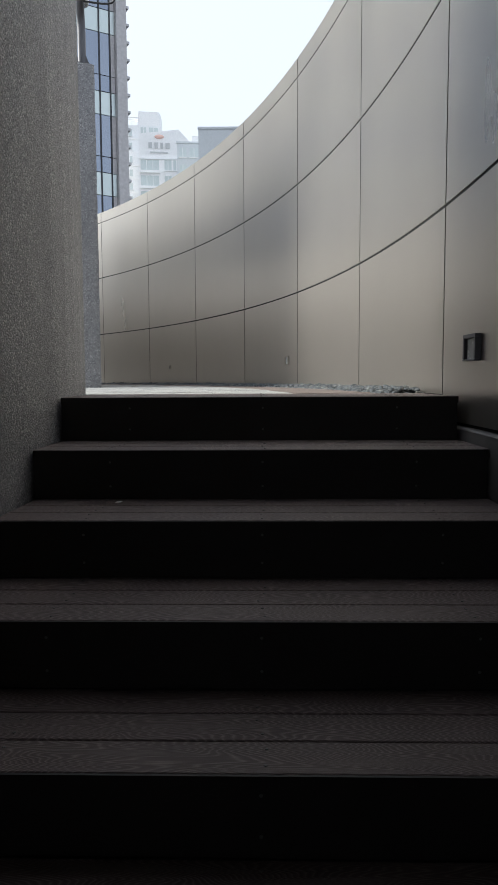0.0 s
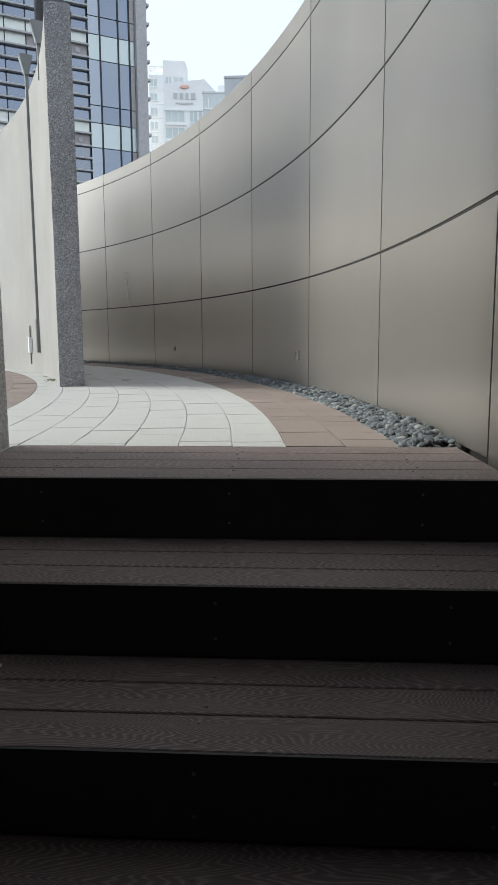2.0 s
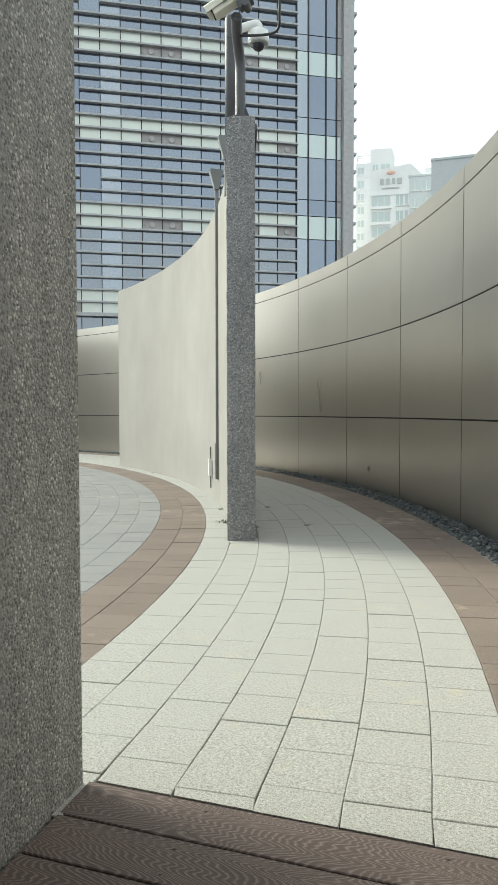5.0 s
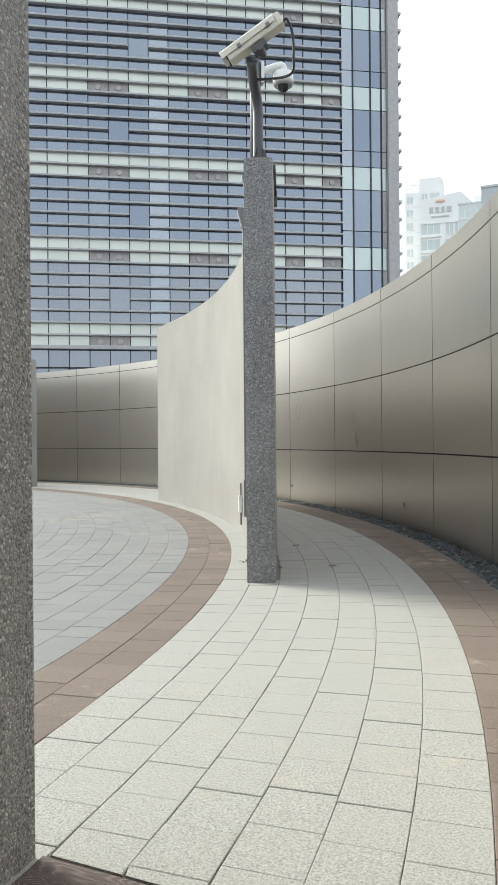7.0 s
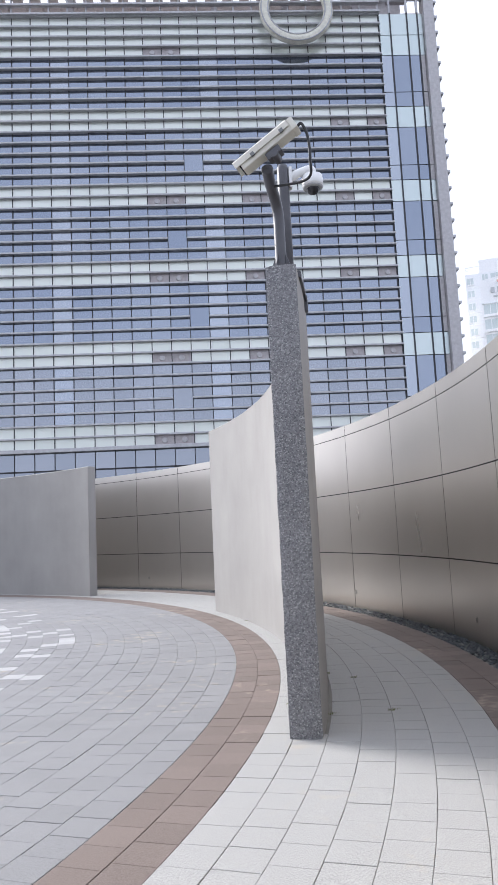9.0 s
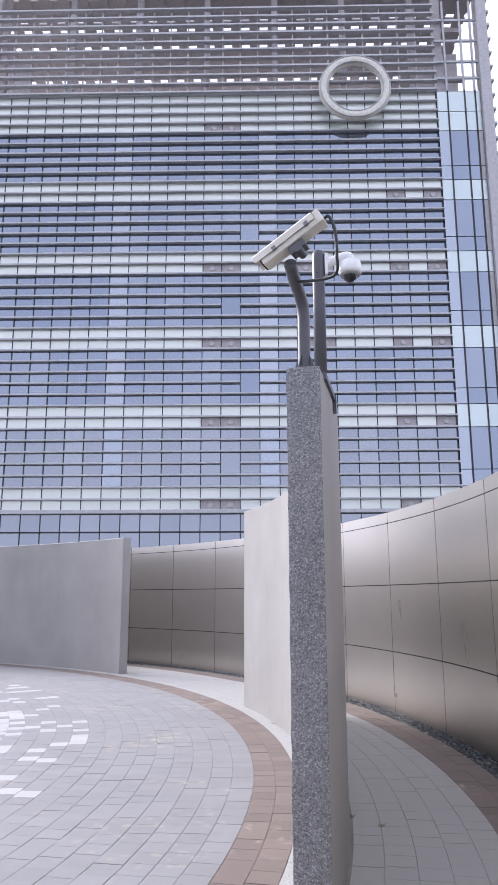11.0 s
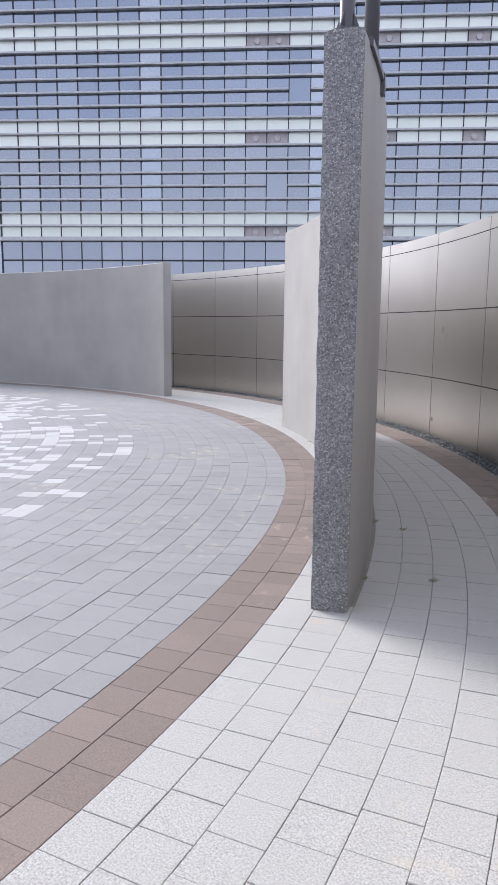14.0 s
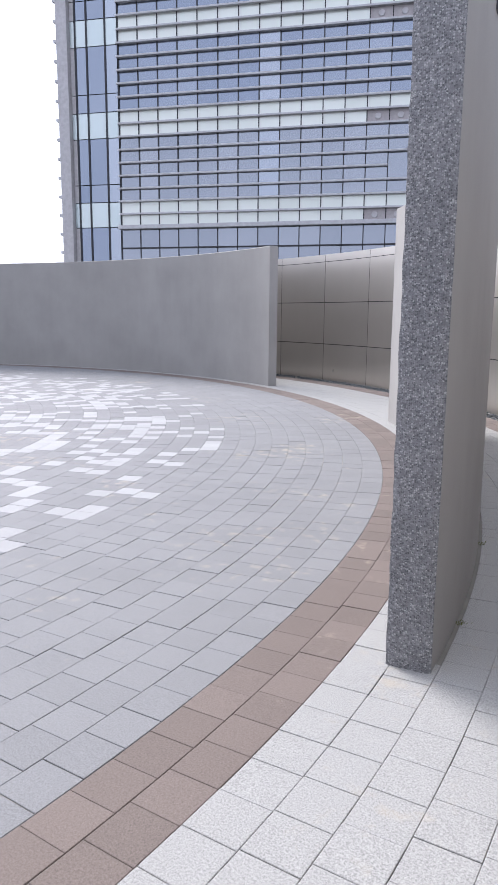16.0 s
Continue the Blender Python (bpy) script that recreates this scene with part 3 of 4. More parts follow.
def dome_camera():
    px, py = -2.13, 8.627
    post = holder("dome_camera", (px, py, H_WALL))
    inv = Matrix.Translation((-px, -py, -H_WALL))
    part("post", tube_bm([(px, py, H_WALL), (px, py, 4.43), (px, py, 4.463)], [0.051, 0.051, 0.043], 18), M_POLE, post, "straight dark grey steel post", True).matrix_parent_inverse = inv
    part("flange", tube_bm([(px, py, H_WALL - 0.002), (px, py, H_WALL + 0.012)], 0.088, 20), M_POLE, post).matrix_parent_inverse = inv
    u = Vector((0.80, 0.60, 0))
    p = Vector((px, py, 4.35))
    bm = box_bm(-0.042, 0.042, -0.014, 0.014, -0.10, 0.09, 0.004)
    plate = part("wall_plate", bm, M_WHITEPL, post)
    plate.matrix_parent_inverse = inv
    plate.matrix_basis = Matrix.Translation(p + u * 0.062) @ pose(0, 0, 0, 0, 0, math.degrees(math.atan2(u.y, u.x)) - 90)
    arm = smooth_line([p + u * 0.06, p + u * 0.12 + Vector((0, 0, 0.035)), p + u * 0.215 + Vector((0, 0, 0.078)), p + u * 0.262 + Vector((0, 0, 0.08)), p + u * 0.266 + Vector((0, 0, 0.03))], 6)
    part("arm", tube_bm(arm, 0.038, 12), M_WHITEPL, post, "white curved arm", True).matrix_parent_inverse = inv
    c = p + u * 0.266
    part("shroud", tube_bm([c + Vector((0, 0, 0.03)), c + Vector((0, 0, 0.022)), c - Vector((0, 0, 0.055)), c - Vector((0, 0, 0.08))], [0.06, 0.091, 0.097, 0.09], 24), M_WHITEPL, post, "white plastic shroud", True).matrix_parent_inverse = inv
    bm = bmesh.new()
    bmesh.ops.create_uvsphere(bm, u_segments=20, v_segments=10, radius=0.060, matrix=Matrix.Translation(c - Vector((0, 0, 0.09))))
    part("dome", bm, M_DOMEG, post, "pale smoked glass dome", True).matrix_parent_inverse = inv
    part("rim", tube_bm([c - Vector((0, 0, 0.074)), c - Vector((0, 0, 0.09)), c - Vector((0, 0, 0.096))], [0.091, 0.088, 0.076], 24), M_LENS, post, "grey dome rim", True).matrix_parent_inverse = inv
    part("knob", tube_bm([p + u * 0.062 - Vector((0, 0, 0.095)), p + u * 0.062 - Vector((0, 0, 0.06))], 0.018, 12), M_POLE, post).matrix_parent_inverse = inv
    cover = part("hatch_cover", box_bm(-0.016, 0.016, -0.003, 0.003, -0.075, 0.075, 0.002), M_POLE, post)
    cover.matrix_parent_inverse = inv
    cover.matrix_basis = Matrix.Translation((px + 0.007, py - 0.051, 4.33)) @ pose(0, 0, 0, 0, 0, 8)
    return tagged(post, "white dome security camera on a straight grey post", "security camera")


bullet_camera()
dome_camera()


def flood_post(ang, z_top, full, label):
    """Slim steel upright on the inner wall face with a tilted plate head above the coping."""
    x, y, _ = polar(R_WALL0 - 0.006 + (0.0 if full else 0.015), ang)
    post = holder("flood_light", (x, y, 0.24))
    m = pose(0, 0, 0, 0, 0, ang)
    obs = []
    neck = 0.3 if full else z_top - 0.5
    obs.append(part("upright", box_bm(-0.02, 0.016, -0.022, 0.022, neck, z_top - 0.19, 0.004), M_GALV, post, "weathered steel upright"))
    if full:
        obs.append(part("cover", box_bm(-0.028, 0.014, -0.032, 0.032, 0.0, 0.36, 0.005), M_GALV, post))
    bm = bmesh.new()
    prof = [(-0.02, z_top - 0.2), (0.016, z_top - 0.2), (0.062, z_top - 0.02), (0.058, z_top - 0.008), (-0.066, z_top), (-0.07, z_top - 0.014)]
    rows = [[bm.verts.new((px, sy * 0.045, pz)) for px, pz in prof] for sy in (-1, 1)]
    bm.faces.new(rows[0])
    bm.faces.new(list(reversed(rows[1])))
    for k in range(6):
        bm.faces.new((rows[0][k], rows[1][k], rows[1][(k + 1) % 6], rows[0][(k + 1) % 6]))
    bmesh.ops.recalc_face_normals(bm, faces=bm.faces)
    obs.append(part("head", bm, M_GALV, post, "wedge-shaped steel lamp head"))
    bm = box_bm(-0.003, 0.003, -0.038, 0.038, -0.085, 0.085, 0.001)
    bmesh.ops.transform(bm, matrix=Matrix.Translation((-0.047, 0, z_top - 0.106)) @ Matrix.Rotation(radians(-15.1), 4, "Y"), verts=bm.verts)
    obs.append(part("lens", bm, M_LENS, post, "pale glass front"))
    for ob in obs:
        ob.matrix_basis = m
    return tagged(post, label, "flood light")


flood_post(28.1, 3.05, True, "slim weathered steel flood light on the plaster wall")
flood_post(24.0, 3.02, False, "short steel flood light at the top of the plaster wall")


def outlet_box():
    x, y, _ = polar(R_WALL0 - 0.02, 30.4)
    ob = holder("outlet_box", (x, y, 0.32))
    for o in (part("plate", box_bm(-0.02, 0.02, -0.03, 0.03, -0.09, 0.09, 0.006), M_WHITEPL, ob, "white weatherproof cover"),
              part("conduit", tube_bm([(0.004, 0, -0.22), (0.004, 0, 0.22)], 0.009, 8), M_GALV, ob)):
        o.matrix_basis = pose(0, 0, 0, 0, 0, 30.4)
    tagged(ob, "white weatherproof outlet box low on the plaster wall", "outlet")


outlet_box()


def side_bracket():
    """Steel cable cover along the outer top edge of the wall."""
    ob = holder("cable_cover", polar(R_WALL1, 21.0, H_WALL))
    inv = ob.matrix_basis.inverted()
    v, f = arc_block(R_WALL1 - 0.035, R_WALL1 + 0.018, 19.5, 21.9, H_WALL - 0.03, H_WALL + 0.014, 8, 0.008)
    mesh_part("strip", mesh_of("strip", v, f, M_POLE), ob).matrix_parent_inverse = inv
    v, f = arc_block(R_WALL1 - 0.002, R_WALL1 + 0.024, 21.75, 22.05, H_WALL - 0.10, H_WALL + 0.016, 3, 0.008)
    mesh_part("end_piece", mesh_of("end_piece", v, f, M_POLE), ob).matrix_parent_inverse = inv
    tagged(ob, "dark steel cable cover along the coping of the plaster wall", "cable cover")


side_bracket()


def weed():
    rng = random.Random(8)
    x, y, _ = polar(R_WALL0 - 0.02, 22.5)
    bm = bmesh.new()
    for i in range(46):
        t, ln = rng.uniform(0, 6.28), rng.uniform(0.02, 0.055)
        p = Vector((rng.gauss(0, 0.03), rng.gauss(0, 0.045), 0))
        d = Vector((math.cos(t), math.sin(t), rng.uniform(0.2, 1.0))).normalized() * ln
        s = d.cross(Vector((0, 0, 1))).normalized() * 0.006
        bm.faces.new([bm.verts.new(p + q) for q in (Vector(), d * 0.5 + s, d, d * 0.5 - s)])
    ob = part("weed", bm, M_LEAF)
    ob.location = (x, y, 0.002)
    tagged(ob, "small dry weed at the foot of the plaster wall", "weed", kind="stuff")
    for r, a in ((13.545, 26.34), (13.745, 21.65), (13.335, 27.2), (13.33, 21.3), (13.095, 26.0), (13.095, 44.9), (13.09, 80.5), (13.09, 93.7)):
        copy_thing(ob, pose(*polar(r, a, 0.0), 0, 0, a * 7) @ Matrix.Diagonal((0.45, 0.45, 0.4, 1)))


weed()

# ---- office tower ----
TH = radians(31.98)
T_N, T_U = Vector((-math.sin(TH), math.cos(TH), 0)), Vector((math.cos(TH), math.sin(TH), 0))
tower = tagged(holder("office_tower"), "glass office tower with grey horizontal fins and pale spandrel bands", "building")
TM = Matrix((T_U, T_N, Vector((0, 0, 1)))).transposed().to_4x4()
TM.translation = T_N * 37.004 + T_U * 0.491 + Vector((0, 0, 0.077))
TM = TM @ Matrix.Diagonal((1.01375, 1.0137, 1.0156, 1))
tower.matrix_basis = TM
S1, MOD, FLOOR = 11.16, 0.9455, 4.0
S0 = S1 - 25 * MOD
Z6, SPAN_H, FIN_STEP = 5.42, 1.143, 4.0 / 7


def tower_build():
    rng = random.Random(21)

    def slab(name, s0, s1, d0, d1, z0, z1, m, label="", bev=0.0):
        return part(name, box_bm(s0, s1, d0, d1, z0, z1, bev), m, tower, label)

    slab("core", S0 - 2.6, 13.5, 0.25, 24, -2.38, 27.8, M_MULL)
    pane = mesh_of("window", *_box(0, MOD - 0.03, 0.10, 0.16, 0, FLOOR - SPAN_H), M_TGLASS)
    pale_pane = mesh_of("window", *_box(0, MOD - 0.03, 0.10, 0.16, 0, FLOOR - SPAN_H), M_TPALE)
    low_floor = mesh_of("window", *_box(0, MOD - 0.03, 0.10, 0.16, 0, FLOOR - SPAN_H), M_TLOW)
    span = mesh_of("spandrel", *_box(0, MOD - 0.035, 0.09, 0.16, 0, SPAN_H / 2 - 0.02), M_SPAN)
    btn = mesh_of("vent_plate", *_box(0, MOD - 0.035, 0.085, 0.16, 0, SPAN_H / 2 - 0.02), M_BUTTON)
    bm = bmesh.new()
    bmesh.ops.create_cone(bm, cap_ends=True, segments=16, radius1=0.14, radius2=0.12, depth=0.06, matrix=pose(0, 0, 0, 90, 0, 0))
    cap = bpy.data.meshes.new("vent_cap")
    bm.to_mesh(cap)
    bm.free()
    cap.materials.append(M_PIER)
    vents = {12, 13, 17, 18, 22, 24}
    for fl in range(6):
        zb = Z6 + FLOOR * fl
        rows = 2 if fl < 5 else 4
        for i in range(25):
            s = S0 + MOD * i
            for r in range(rows):
                vent = r == 0 and i in vents and not (fl == 5 and i not in (12, 13)) and not (fl == 4 and i < 22)
                ob = mesh_part("vent_plate" if vent else "spandrel", btn if vent else span, tower)
                ob.matrix_basis = pose(s + 0.017, 0, zb + r * FIN_STEP + 0.02)
                if vent:
                    c = mesh_part("vent_cap", cap, ob)
                    c.matrix_basis = pose(MOD / 2 - 0.017, 0.06, 0.26)
            if fl < 5:
                ob = mesh_part("window", pale_pane if i in (7, 15) and rng.random() < 0.85 else low_floor if fl == 0 else pane, tower)
                ob.matrix_basis = pose(s + 0.015, rng.uniform(-0.004, 0.004), zb + SPAN_H, rng.uniform(-0.25, 0.25), 0, rng.uniform(-0.25, 0.25))
        gaps = {0: (13,), 1: (14,), 2: (13,), 3: (14,)}
        for k in range(7 if fl < 5 else 5):
            z = zb + FIN_STEP * k
            cut = sorted(gaps.get(fl, ())) if k == 4 else []
            runs, s_from = [], S0 - 0.05
            for g in cut[:1]:
                runs.append((s_from, S0 + MOD * g))
                s_from = S0 + MOD * (g + 1)
            runs.append((s_from, S1 + 0.06))
            for a, b in runs:
                slab("fin", a, b, -0.10, 0.12, z - 0.042, z + 0.042, M_FIN, "", 0.012)
    # low glazed storey
    for i in range(25):
        s = S0 + MOD * i
        for r in range(6):
            ob = mesh_part("window", low_pane(), tower)
            ob.matrix_basis = pose(s + 0.02, rng.uniform(-0.003, 0.003), Z6 - 0.05 - 0.93 * (r + 1), rng.uniform(-0.2, 0.2), 0, rng.uniform(-0.2, 0.2))
    for r in range(1, 7):
        slab("transom", S0, S1, -0.02, 0.12, Z6 - 0.05 - 0.93 * r - 0.03, Z6 - 0.05 - 0.93 * r + 0.03, M_MULL)
    slab("fin", S0 - 0.05, S1 + 0.06, -0.26, 0.12, Z6 - 0.13, Z6 + 0.05, M_FIN, "", 0.015)
    for i in range(26):
        s = S0 + MOD * i
        slab("mullion", s - 0.02, s + 0.02, 0.05, 0.18, -2.38, 27.7, M_MULL)
    # open screen under the roof
    for k in range(11):
        z = 27.75 + 0.52 * k
        slab("fin", S0 - 0.05, S1 + 0.06, -0.2, 0.06, z - 0.05, z + 0.05, M_FIN, "", 0.012)
    for i in range(26):
        s = S0 + MOD * i
        slab("screen_post", s - 0.035, s + 0.035, -0.02, 0.1, 27.7, 33.1, M_FIN)
    slab("roof_room", S0 + 1.0, 10.5, 7.0, 22, 27.8, 31.6, M_ROOF)
    slab("roof_parapet", 10.9, 13.5, 3.6, 3.9, 27.85, 33.0, M_ROOF)
    slab("roof_parapet", S0 - 2.4, S0 + 0.6, 3.6, 3.9, 27.85, 33.0, M_ROOF)
    slab("roof_floor", S0 - 2.6, 13.5, 0.2, 24, 27.55, 27.85, M_ROOF)
    for i in range(0, 26, 4):
        s = S0 + MOD * i
        slab("screen_column", s - 0.16, s + 0.16, 0.9, 1.25, 27.85, 35.1, M_ROOF)
    # roof grille: edge beam, cross beams and rails with sky between
    slab("edge_beam", S0 - 3.1, 14.2, -0.55, 0.05, 35.0, 35.7, M_PIER, "pale grey roof edge beam", 0.03)
    s = S0 - 2.9
    while s < 13.9:
        slab("roof_beam", s, s + 0.62, 0.05, 13.0, 35.1, 35.22, M_ROOF)
        s += 1.105
    for d0, d1 in ((0.05, 0.12), (0.66, 0.76), (1.3, 1.38), (1.56, 3.0), (3.3, 3.75), (4.1, 5.2), (5.6, 8.2), (8.6, 13.0)):
        slab("roof_rail", S0 - 3.0, 14.1, d0, d1, 35.23, 35.33, M_ROOF)
    # glazed corner strips and piers on both sides
    for a, b, sign in ((S1 + 0.06, 13.55, 1), (S0 - 2.42, S0 - 0.06, -1)):
        cuts = [a + (b - a) * k for k in ((0, 0.25, 0.64, 0.88, 1) if sign > 0 else (0, 0.12, 0.36, 0.75, 1))]
        for x0, x1 in zip(cuts, cuts[1:]):
            for fl in range(-2, 6):
                zb = Z6 + FLOOR * fl
                for z0, z1, m, nm in ((0, SPAN_H, M_CURT, "spandrel"), (SPAN_H, SPAN_H + 0.8, M_TGLASS, "window"), (SPAN_H + 0.8, FLOOR, M_TGLASS, "window")):
                    if fl == 5 and nm == "window":
                        if z0 > SPAN_H:
                            continue
                        m, nm, z1 = M_CURT, "spandrel", 2.35
                    if nm == "window" and x0 == (cuts[0] if sign > 0 else cuts[3]):
                        m = M_TPALE
                    if nm == "window" and x0 == (cuts[3] if sign > 0 else cuts[0]):
                        m = M_PIER
                    slab(nm, x0 + 0.02, x1 - 0.02, 0.12, 0.2, zb + z0 + 0.02, zb + z1 - 0.02, m)
        for x in cuts[1:4]:
            slab("mullion", x - 0.03, x + 0.03, 0.06, 0.2, -2.38, 27.8, M_MULL)
        pa, pb = (13.55, 14.1) if sign > 0 else (S0 - 2.97, S0 - 2.42)
        slab("pier", pa, pb, -0.15, 0.5, -2.38, 35.0, M_PIER, "grey metal corner pier", 0.02)
        edge = pb if sign > 0 else pa
        z = 0.0
        while z < 34.9:
            x0, x1 = (edge, edge + 0.16) if sign > 0 else (edge - 0.16, edge)
            slab("side_fin", x0, x1, -0.1, 0.5, z - 0.06, z + 0.06, M_FIN)
            z += FIN_STEP * 1.5
        for z in (28.6, 29.6, 30.9, 32.2):
            slab("screen_rail", a, b, 0.1, 0.2, z - 0.06, z + 0.06, M_FIN)
        c0 = S1 + 0.1 if sign > 0 else S0 - 0.55
        slab("corner_column", c0, c0 + 0.45, 0.3, 0.7, 27.85, 35.1, M_ROOF, "grey steel corner column")
        for z, d in ((30.4, 2.4), (32.0, 4.0), (33.6, 2.4)):
            slab("screen_beam", a, b, d, d + 0.25, z - 0.14, z + 0.14, M_ROOF)
        for x in cuts[1:4]:
            slab("screen_post", x - 0.05, x + 0.05, 0.1, 0.2, 27.8, 33.4, M_FIN)
    # large ring emblem
    bm = bmesh.new()
    big, tube, nu, nv = 1.64, 0.255, 64, 16
    rings = [[bm.verts.new(((big + tube * math.cos(2 * math.pi * j / nv)) * math.cos(2 * math.pi * i / nu), tube * math.sin(2 * math.pi * j / nv) * 0.9,
                            (big + tube * math.cos(2 * math.pi * j / nv)) * math.sin(2 * math.pi * i / nu))) for j in range(nv)] for i in range(nu)]
    for i in range(nu):
        for j in range(nv):
            bm.faces.new((rings[i][j], rings[(i + 1) % nu][j], rings[(i + 1) % nu][(j + 1) % nv], rings[i][(j + 1) % nv]))
    bmesh.ops.recalc_face_normals(bm, faces=bm.faces)
    ring = part("ring_emblem", bm, M_RINGM, tower, "large cream enamel ring sign", True)
    ring.matrix_basis = pose(6.78, -0.62, 27.47)
    bm = bmesh.new()
    for r in (1.47, 1.81):
        line = [(r * math.cos(2 * math.pi * i / 64), -0.20, r * math.sin(2 * math.pi * i / 64)) for i in range(65)]
        hoop = tube_bm(line, 0.035, 6)
        me_h = bpy.data.meshes.new("trim")
        hoop.to_mesh(me_h)
        bm.from_mesh(me_h)
        bpy.data.meshes.remove(me_h)
    part("trim", bm, M_FIN, ring, "thin grey edge trims").matrix_basis = Matrix.Identity(4)


def _box(x0, x1, y0, y1, z0, z1):
    v = [(x, y, z) for z in (z0, z1) for y in (y0, y1) for x in (x0, x1)]
    return v, [(0, 2, 3, 1), (4, 5, 7, 6), (0, 1, 5, 4), (2, 6, 7, 3), (0, 4, 6, 2), (1, 3, 7, 5)]


LOWP = []


def low_pane():
    if not LOWP:
        LOWP.append(mesh_of("window", *_box(0, MOD - 0.04, 0.08, 0.14, 0.03, 0.9), M_TLOW))
    return LOWP[0]


tower_build()

# ---- far apartment blocks, haze put into their colours ----
STAND = Vector((0.21, 1.714, 0.528))       # the bearings below are taken from here


def far_at(az, dist):
    return STAND + Vector((math.sin(radians(az)) * dist, math.cos(radians(az)) * dist, 0))


def far_block(name, label, az0, az1, dist, slope, depth=14.0):
    """A holder turned along the face between two bearings; gives it with the face's width and height."""
    p, q = far_at(az0, dist), far_at(az1, dist)
    ob = holder(name, (p.x, p.y, -2.4))
    u = q - p
    ob.rotation_euler = (0, 0, math.atan2(u.y, u.x))
    return tagged(ob, label, "building"), u.length, 2.4 + STAND.z + slope * dist


def far_window(ob, x0, x1, z0, z1, leaves=2):
    win = part("window", box_bm(x0, x1, -0.05, 0.1, z0, z1), M_FARGL, ob)
    for k in range(1, leaves):
        x = x0 + (x1 - x0) * k / leaves
        part("mullion", box_bm(x - 0.05, x + 0.05, -0.1, -0.04, z0, z1), M_FARW, win)
    part("sill", box_bm(x0 - 0.1, x1 + 0.1, -0.25, 0.0, z0 - 0.14, z0), M_FARW, win)


def prism(ob, name, outline, y0, y1, material, label=""):
    """An upright slab with the given outline in x and z."""
    n = len(outline)
    v = [(x, y, z) for y in (y0, y1) for x, z in outline]
    f = [tuple(range(n)), tuple(reversed(range(n, 2 * n)))] + [(i + n, (i + 1) % n + n, (i + 1) % n, i) for i in range(n)]
    return mesh_part(name, mesh_of(name, v, f, material), ob, label)


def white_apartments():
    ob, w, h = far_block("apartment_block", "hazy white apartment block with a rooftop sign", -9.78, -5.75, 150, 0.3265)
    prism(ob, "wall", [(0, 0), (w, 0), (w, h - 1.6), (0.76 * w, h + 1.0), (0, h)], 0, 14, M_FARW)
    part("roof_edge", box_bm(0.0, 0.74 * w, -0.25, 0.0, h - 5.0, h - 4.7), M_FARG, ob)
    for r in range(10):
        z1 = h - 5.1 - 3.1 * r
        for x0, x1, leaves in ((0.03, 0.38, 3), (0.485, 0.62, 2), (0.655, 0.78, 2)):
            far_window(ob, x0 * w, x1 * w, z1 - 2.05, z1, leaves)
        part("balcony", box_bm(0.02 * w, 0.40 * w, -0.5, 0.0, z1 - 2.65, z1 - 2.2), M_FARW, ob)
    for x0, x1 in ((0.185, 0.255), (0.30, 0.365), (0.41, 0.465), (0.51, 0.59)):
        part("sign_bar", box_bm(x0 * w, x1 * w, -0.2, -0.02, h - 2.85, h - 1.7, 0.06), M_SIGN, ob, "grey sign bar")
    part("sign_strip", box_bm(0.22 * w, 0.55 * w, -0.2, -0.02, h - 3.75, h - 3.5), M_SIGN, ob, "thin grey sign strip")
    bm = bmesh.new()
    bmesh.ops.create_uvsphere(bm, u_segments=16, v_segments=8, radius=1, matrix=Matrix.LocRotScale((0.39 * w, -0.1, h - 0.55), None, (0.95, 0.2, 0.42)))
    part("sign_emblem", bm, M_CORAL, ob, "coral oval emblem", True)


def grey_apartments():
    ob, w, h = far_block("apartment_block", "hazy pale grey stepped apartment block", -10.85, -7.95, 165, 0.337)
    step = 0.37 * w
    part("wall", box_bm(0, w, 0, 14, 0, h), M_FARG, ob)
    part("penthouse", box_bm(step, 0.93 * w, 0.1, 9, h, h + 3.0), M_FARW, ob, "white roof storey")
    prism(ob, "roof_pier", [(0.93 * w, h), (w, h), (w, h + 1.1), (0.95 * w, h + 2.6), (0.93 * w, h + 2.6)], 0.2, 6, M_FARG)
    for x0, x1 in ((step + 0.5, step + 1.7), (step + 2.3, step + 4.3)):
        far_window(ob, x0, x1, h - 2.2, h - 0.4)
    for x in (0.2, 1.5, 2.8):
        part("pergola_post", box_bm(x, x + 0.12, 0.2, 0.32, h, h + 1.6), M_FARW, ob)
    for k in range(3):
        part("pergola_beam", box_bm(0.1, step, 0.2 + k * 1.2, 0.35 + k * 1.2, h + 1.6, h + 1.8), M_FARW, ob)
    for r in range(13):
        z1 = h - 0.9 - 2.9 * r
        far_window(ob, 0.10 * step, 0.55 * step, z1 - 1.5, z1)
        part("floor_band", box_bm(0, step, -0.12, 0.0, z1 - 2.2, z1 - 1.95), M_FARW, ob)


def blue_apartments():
    ob, w, h = far_block("apartment_block", "low blue-grey apartment block with haze in its colours", -6.84, -5.0, 135, 0.3155)
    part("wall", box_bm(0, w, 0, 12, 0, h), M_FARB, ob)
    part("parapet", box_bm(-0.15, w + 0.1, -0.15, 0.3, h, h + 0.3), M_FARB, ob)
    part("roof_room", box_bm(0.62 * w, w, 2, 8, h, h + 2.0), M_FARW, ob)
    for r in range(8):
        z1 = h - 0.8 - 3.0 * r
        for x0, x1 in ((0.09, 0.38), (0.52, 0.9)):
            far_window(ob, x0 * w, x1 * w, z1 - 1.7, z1)


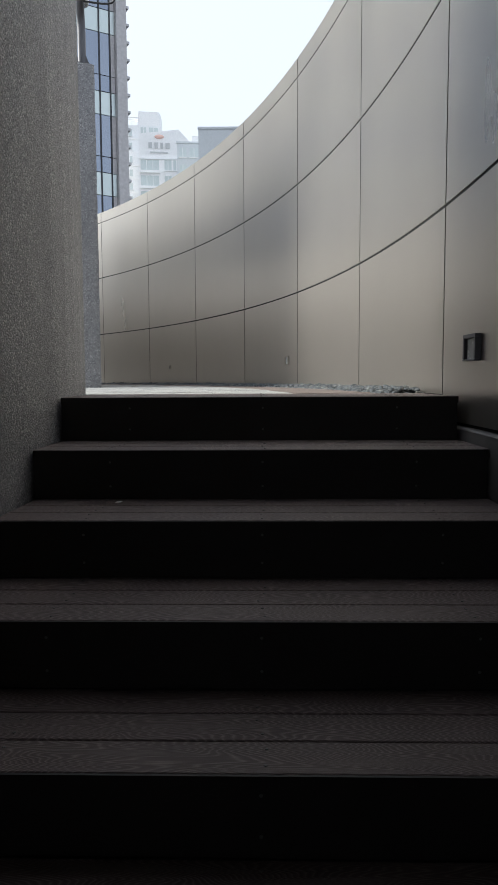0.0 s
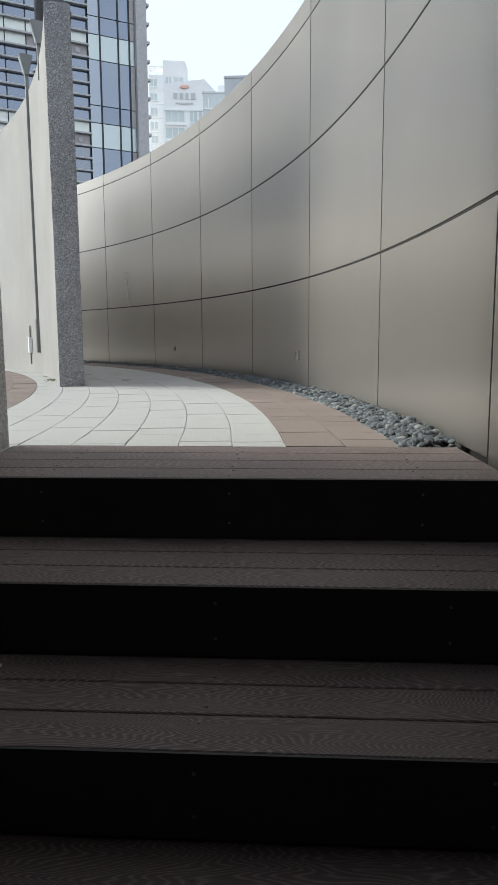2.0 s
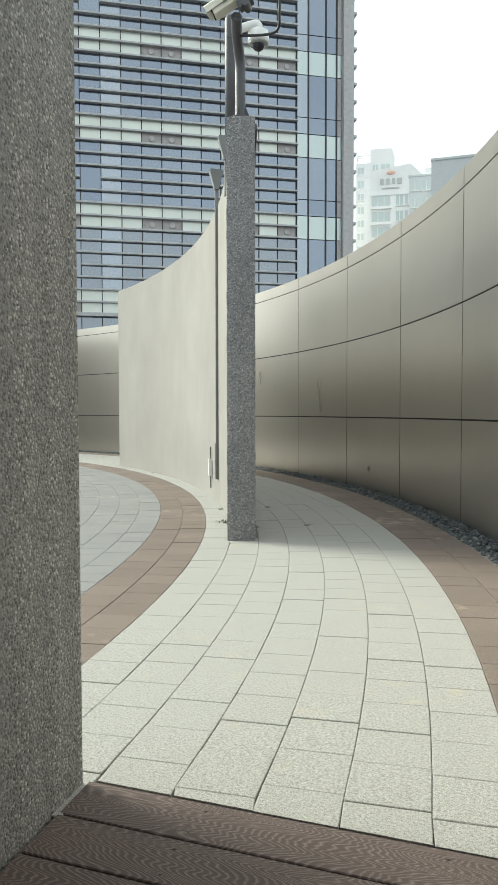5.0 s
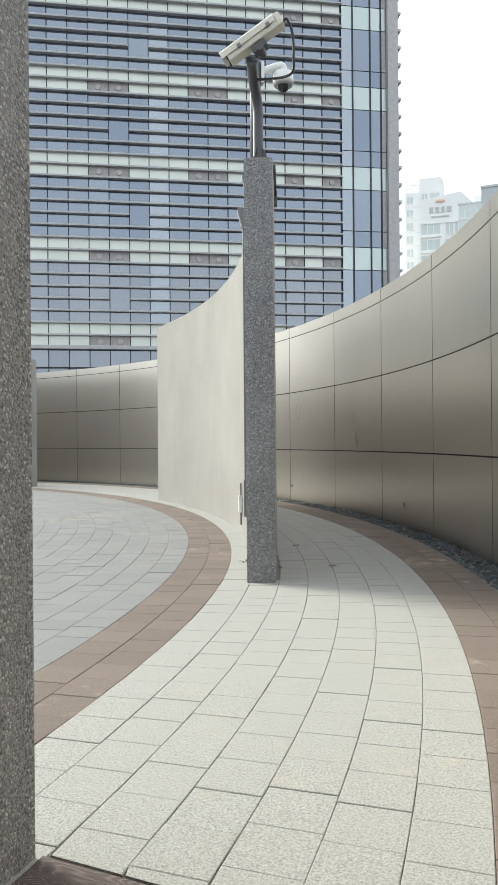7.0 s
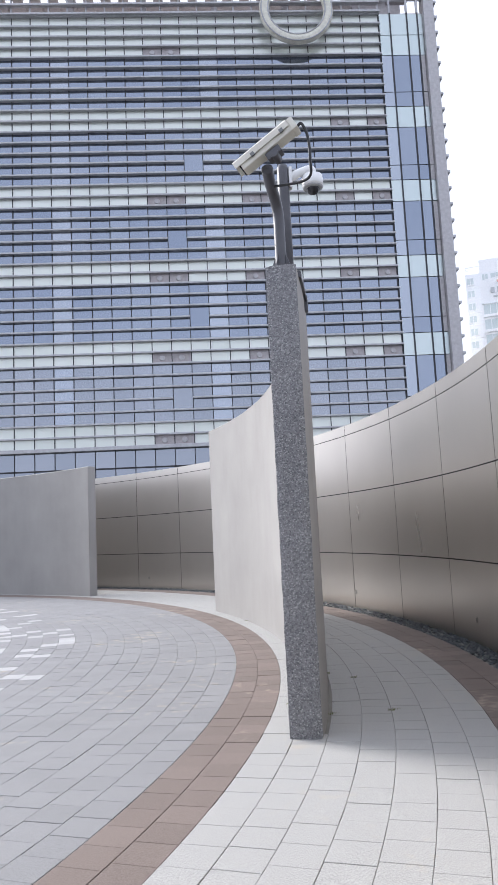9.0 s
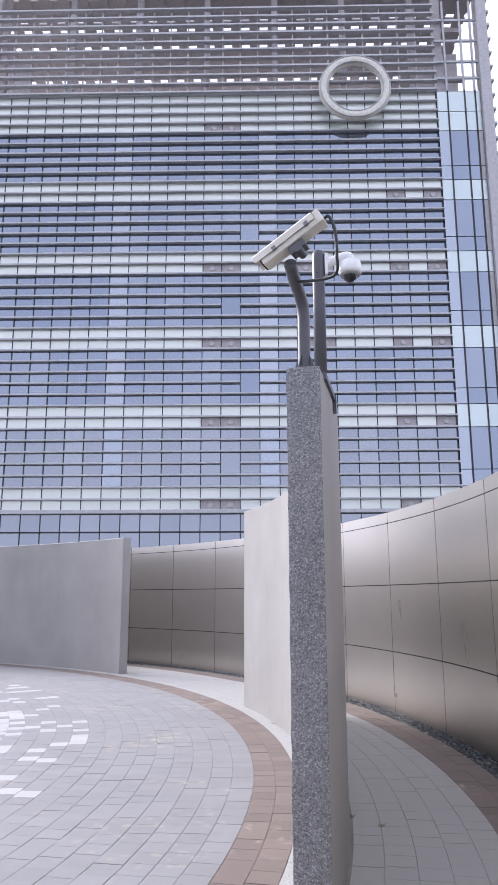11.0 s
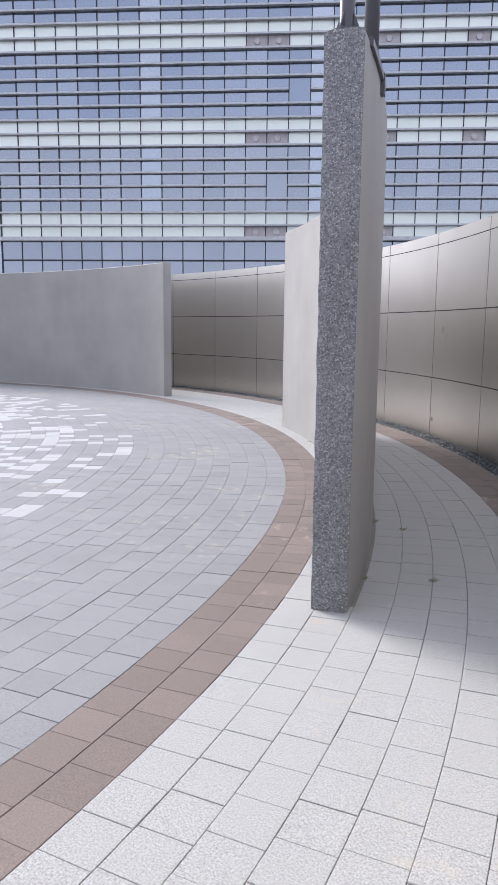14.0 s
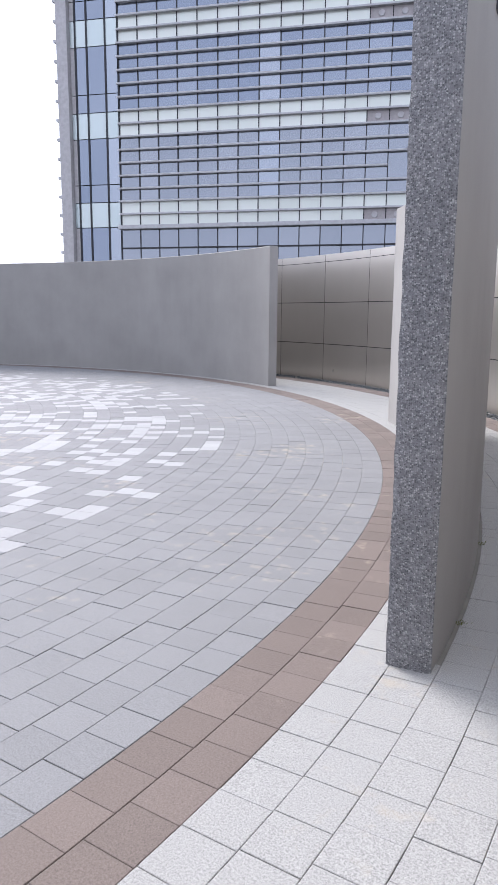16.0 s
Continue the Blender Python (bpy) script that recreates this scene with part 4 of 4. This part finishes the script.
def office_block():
    ob, w, h = far_block("office_block", "plain blue-grey office block with haze in its colours", -5.2, 3.0, 122, 0.3345)
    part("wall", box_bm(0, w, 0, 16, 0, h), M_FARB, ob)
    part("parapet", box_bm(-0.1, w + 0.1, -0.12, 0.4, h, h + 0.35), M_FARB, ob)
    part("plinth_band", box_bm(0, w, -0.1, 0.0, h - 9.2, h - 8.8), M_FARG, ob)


white_apartments()
grey_apartments()
blue_apartments()
office_block()

# ---- pavers, ring by ring ----
JOINTS = ((12.53, 14.63), (12.73, 14.9), (12.33, 14.95), (12.93, 14.03), (13.132, 14.93), (13.333, 15.19), (13.535, 15.42))


def paver_rings():
    rng = random.Random(17)
    inv = paving.matrix_basis.inverted()
    gap = 0.0009
    rings = []
    for i in range(7):
        rings.append((12.93 + 0.2016 * i, 12.93 + 0.2016 * (i + 1), "white"))
    rings += [(14.341, 14.56, "brown"), (14.56, 14.755, "brown"), (12.73, 12.93, "brown"), (12.53, 12.73, "brown")]
    r = 12.53
    while r > 0.7:
        rings.append((r - 0.2, r, "grey"))
        r -= 0.2
    mats = {"white": M_WHITE, "brown": M_BROWN, "grey": M_GREY, "pale": M_PALE}
    near, rest = [], {k: ([], []) for k in mats}
    focus = Vector((-0.75, 5.6))
    cells = []
    for r0, r1, kind in rings:
        mid = (r0 + r1) / 2
        n = max(8, round(2 * math.pi * mid / 0.2))
        step = 360 / n
        ph = rng.random() * step
        for r_known, a_known in JOINTS:
            if abs(r_known - r0) < 0.02:
                ph = a_known % step
        outer = mid > 13.2
        for k in range(n):
            a0 = ph + k * step
            ac = (a0 + step / 2) % 360
            if outer and not (3.6 < ac < 215):
                continue
            if R_WALL0 < mid < R_WALL1 and (19.2 < ac < 51.2 or 75.7 < ac < 299 or ac > 326 or ac < 3.9):
                continue
            kd = kind
            if kind == "grey":
                p = 0.34 if mid < 10.2 else 0.24 if mid < 10.7 else 0.0
                p *= 0.55 + 0.9 * max(0, min(1, 0.5 + noise.noise((mid * 0.6, ac * 0.09, 0)) * 1.4))
                if rng.random() < p:
                    kd = "pale"
            x, y, _ = polar(mid, ac)
            cells.append(((Vector((x, y)) - focus).length, r0, r1, a0, step, kd, outer))
    cells.sort(key=lambda c: c[0])
    shared = {}
    for idx, (dist, r0, r1, a0, step, kd, outer) in enumerate(cells):
        ga = math.degrees(gap * rng.choice((0.25, 0.5, 1.0, 1.6)) / r1)
        dz = rng.uniform(-0.0016, 0.0016)
        b = 0.0021

        def ring_pts(e, z, a_from):
            ea = math.degrees(e / r1)
            return [polar(r0 + gap + e, a_from + ga + ea, z), polar(r1 - gap - e, a_from + ga + ea, z),
                    polar(r1 - gap - e, a_from + step - ga - ea, z), polar(r0 + gap + e, a_from + step - ga - ea, z)]

        def solid(a_from, z):
            v = ring_pts(0, z - 0.05, a_from) + ring_pts(0, z - b, a_from) + ring_pts(b, z, a_from)
            return v

        faces = [(8, 9, 10, 11)] + [(o + j, o + (j + 1) % 4, o + 4 + (j + 1) % 4, o + 4 + j) for o in (0, 4) for j in range(4)]
        world_v = solid(a0, dz)
        if outer:
            low = min(v[1] for v in world_v)
            if low < DECK_Y1 + 0.004:
                if max(v[1] for v in world_v) < DECK_Y1 + 0.02:
                    continue
                if min(v[0] for v in world_v) > -0.9:
                    world_v = [(x, max(y, DECK_Y1 + 0.004), z) for x, y, z in world_v]
                    mesh_part("paver", mesh_of("paver", [(x - CX, y - CY, z) for x, y, z in world_v], faces, mats[kd]), paving)
                    continue
        if len(near) < 270:
            key = (round(r0, 3), kd)
            if key not in shared:
                shared[key] = mesh_of("paver", [(x - CX, y - CY, z) for x, y, z in solid(0, 0)], faces, mats[kd])
            ob = mesh_part("paver", shared[key], paving)
            ob.matrix_basis = pose(0, 0, dz, 0, 0, a0)
            near.append(ob)
        else:
            v, f = rest[kd]
            o = len(v)
            v += [(x - CX, y - CY, z) for x, y, z in world_v]
            f += [tuple(q + o for q in face) for face in faces]
    for kd, (v, f) in rest.items():
        tagged(mesh_part("paver_field", mesh_of("paver_field", v, f, mats[kd]), paving), kind="stuff")


paver_rings()
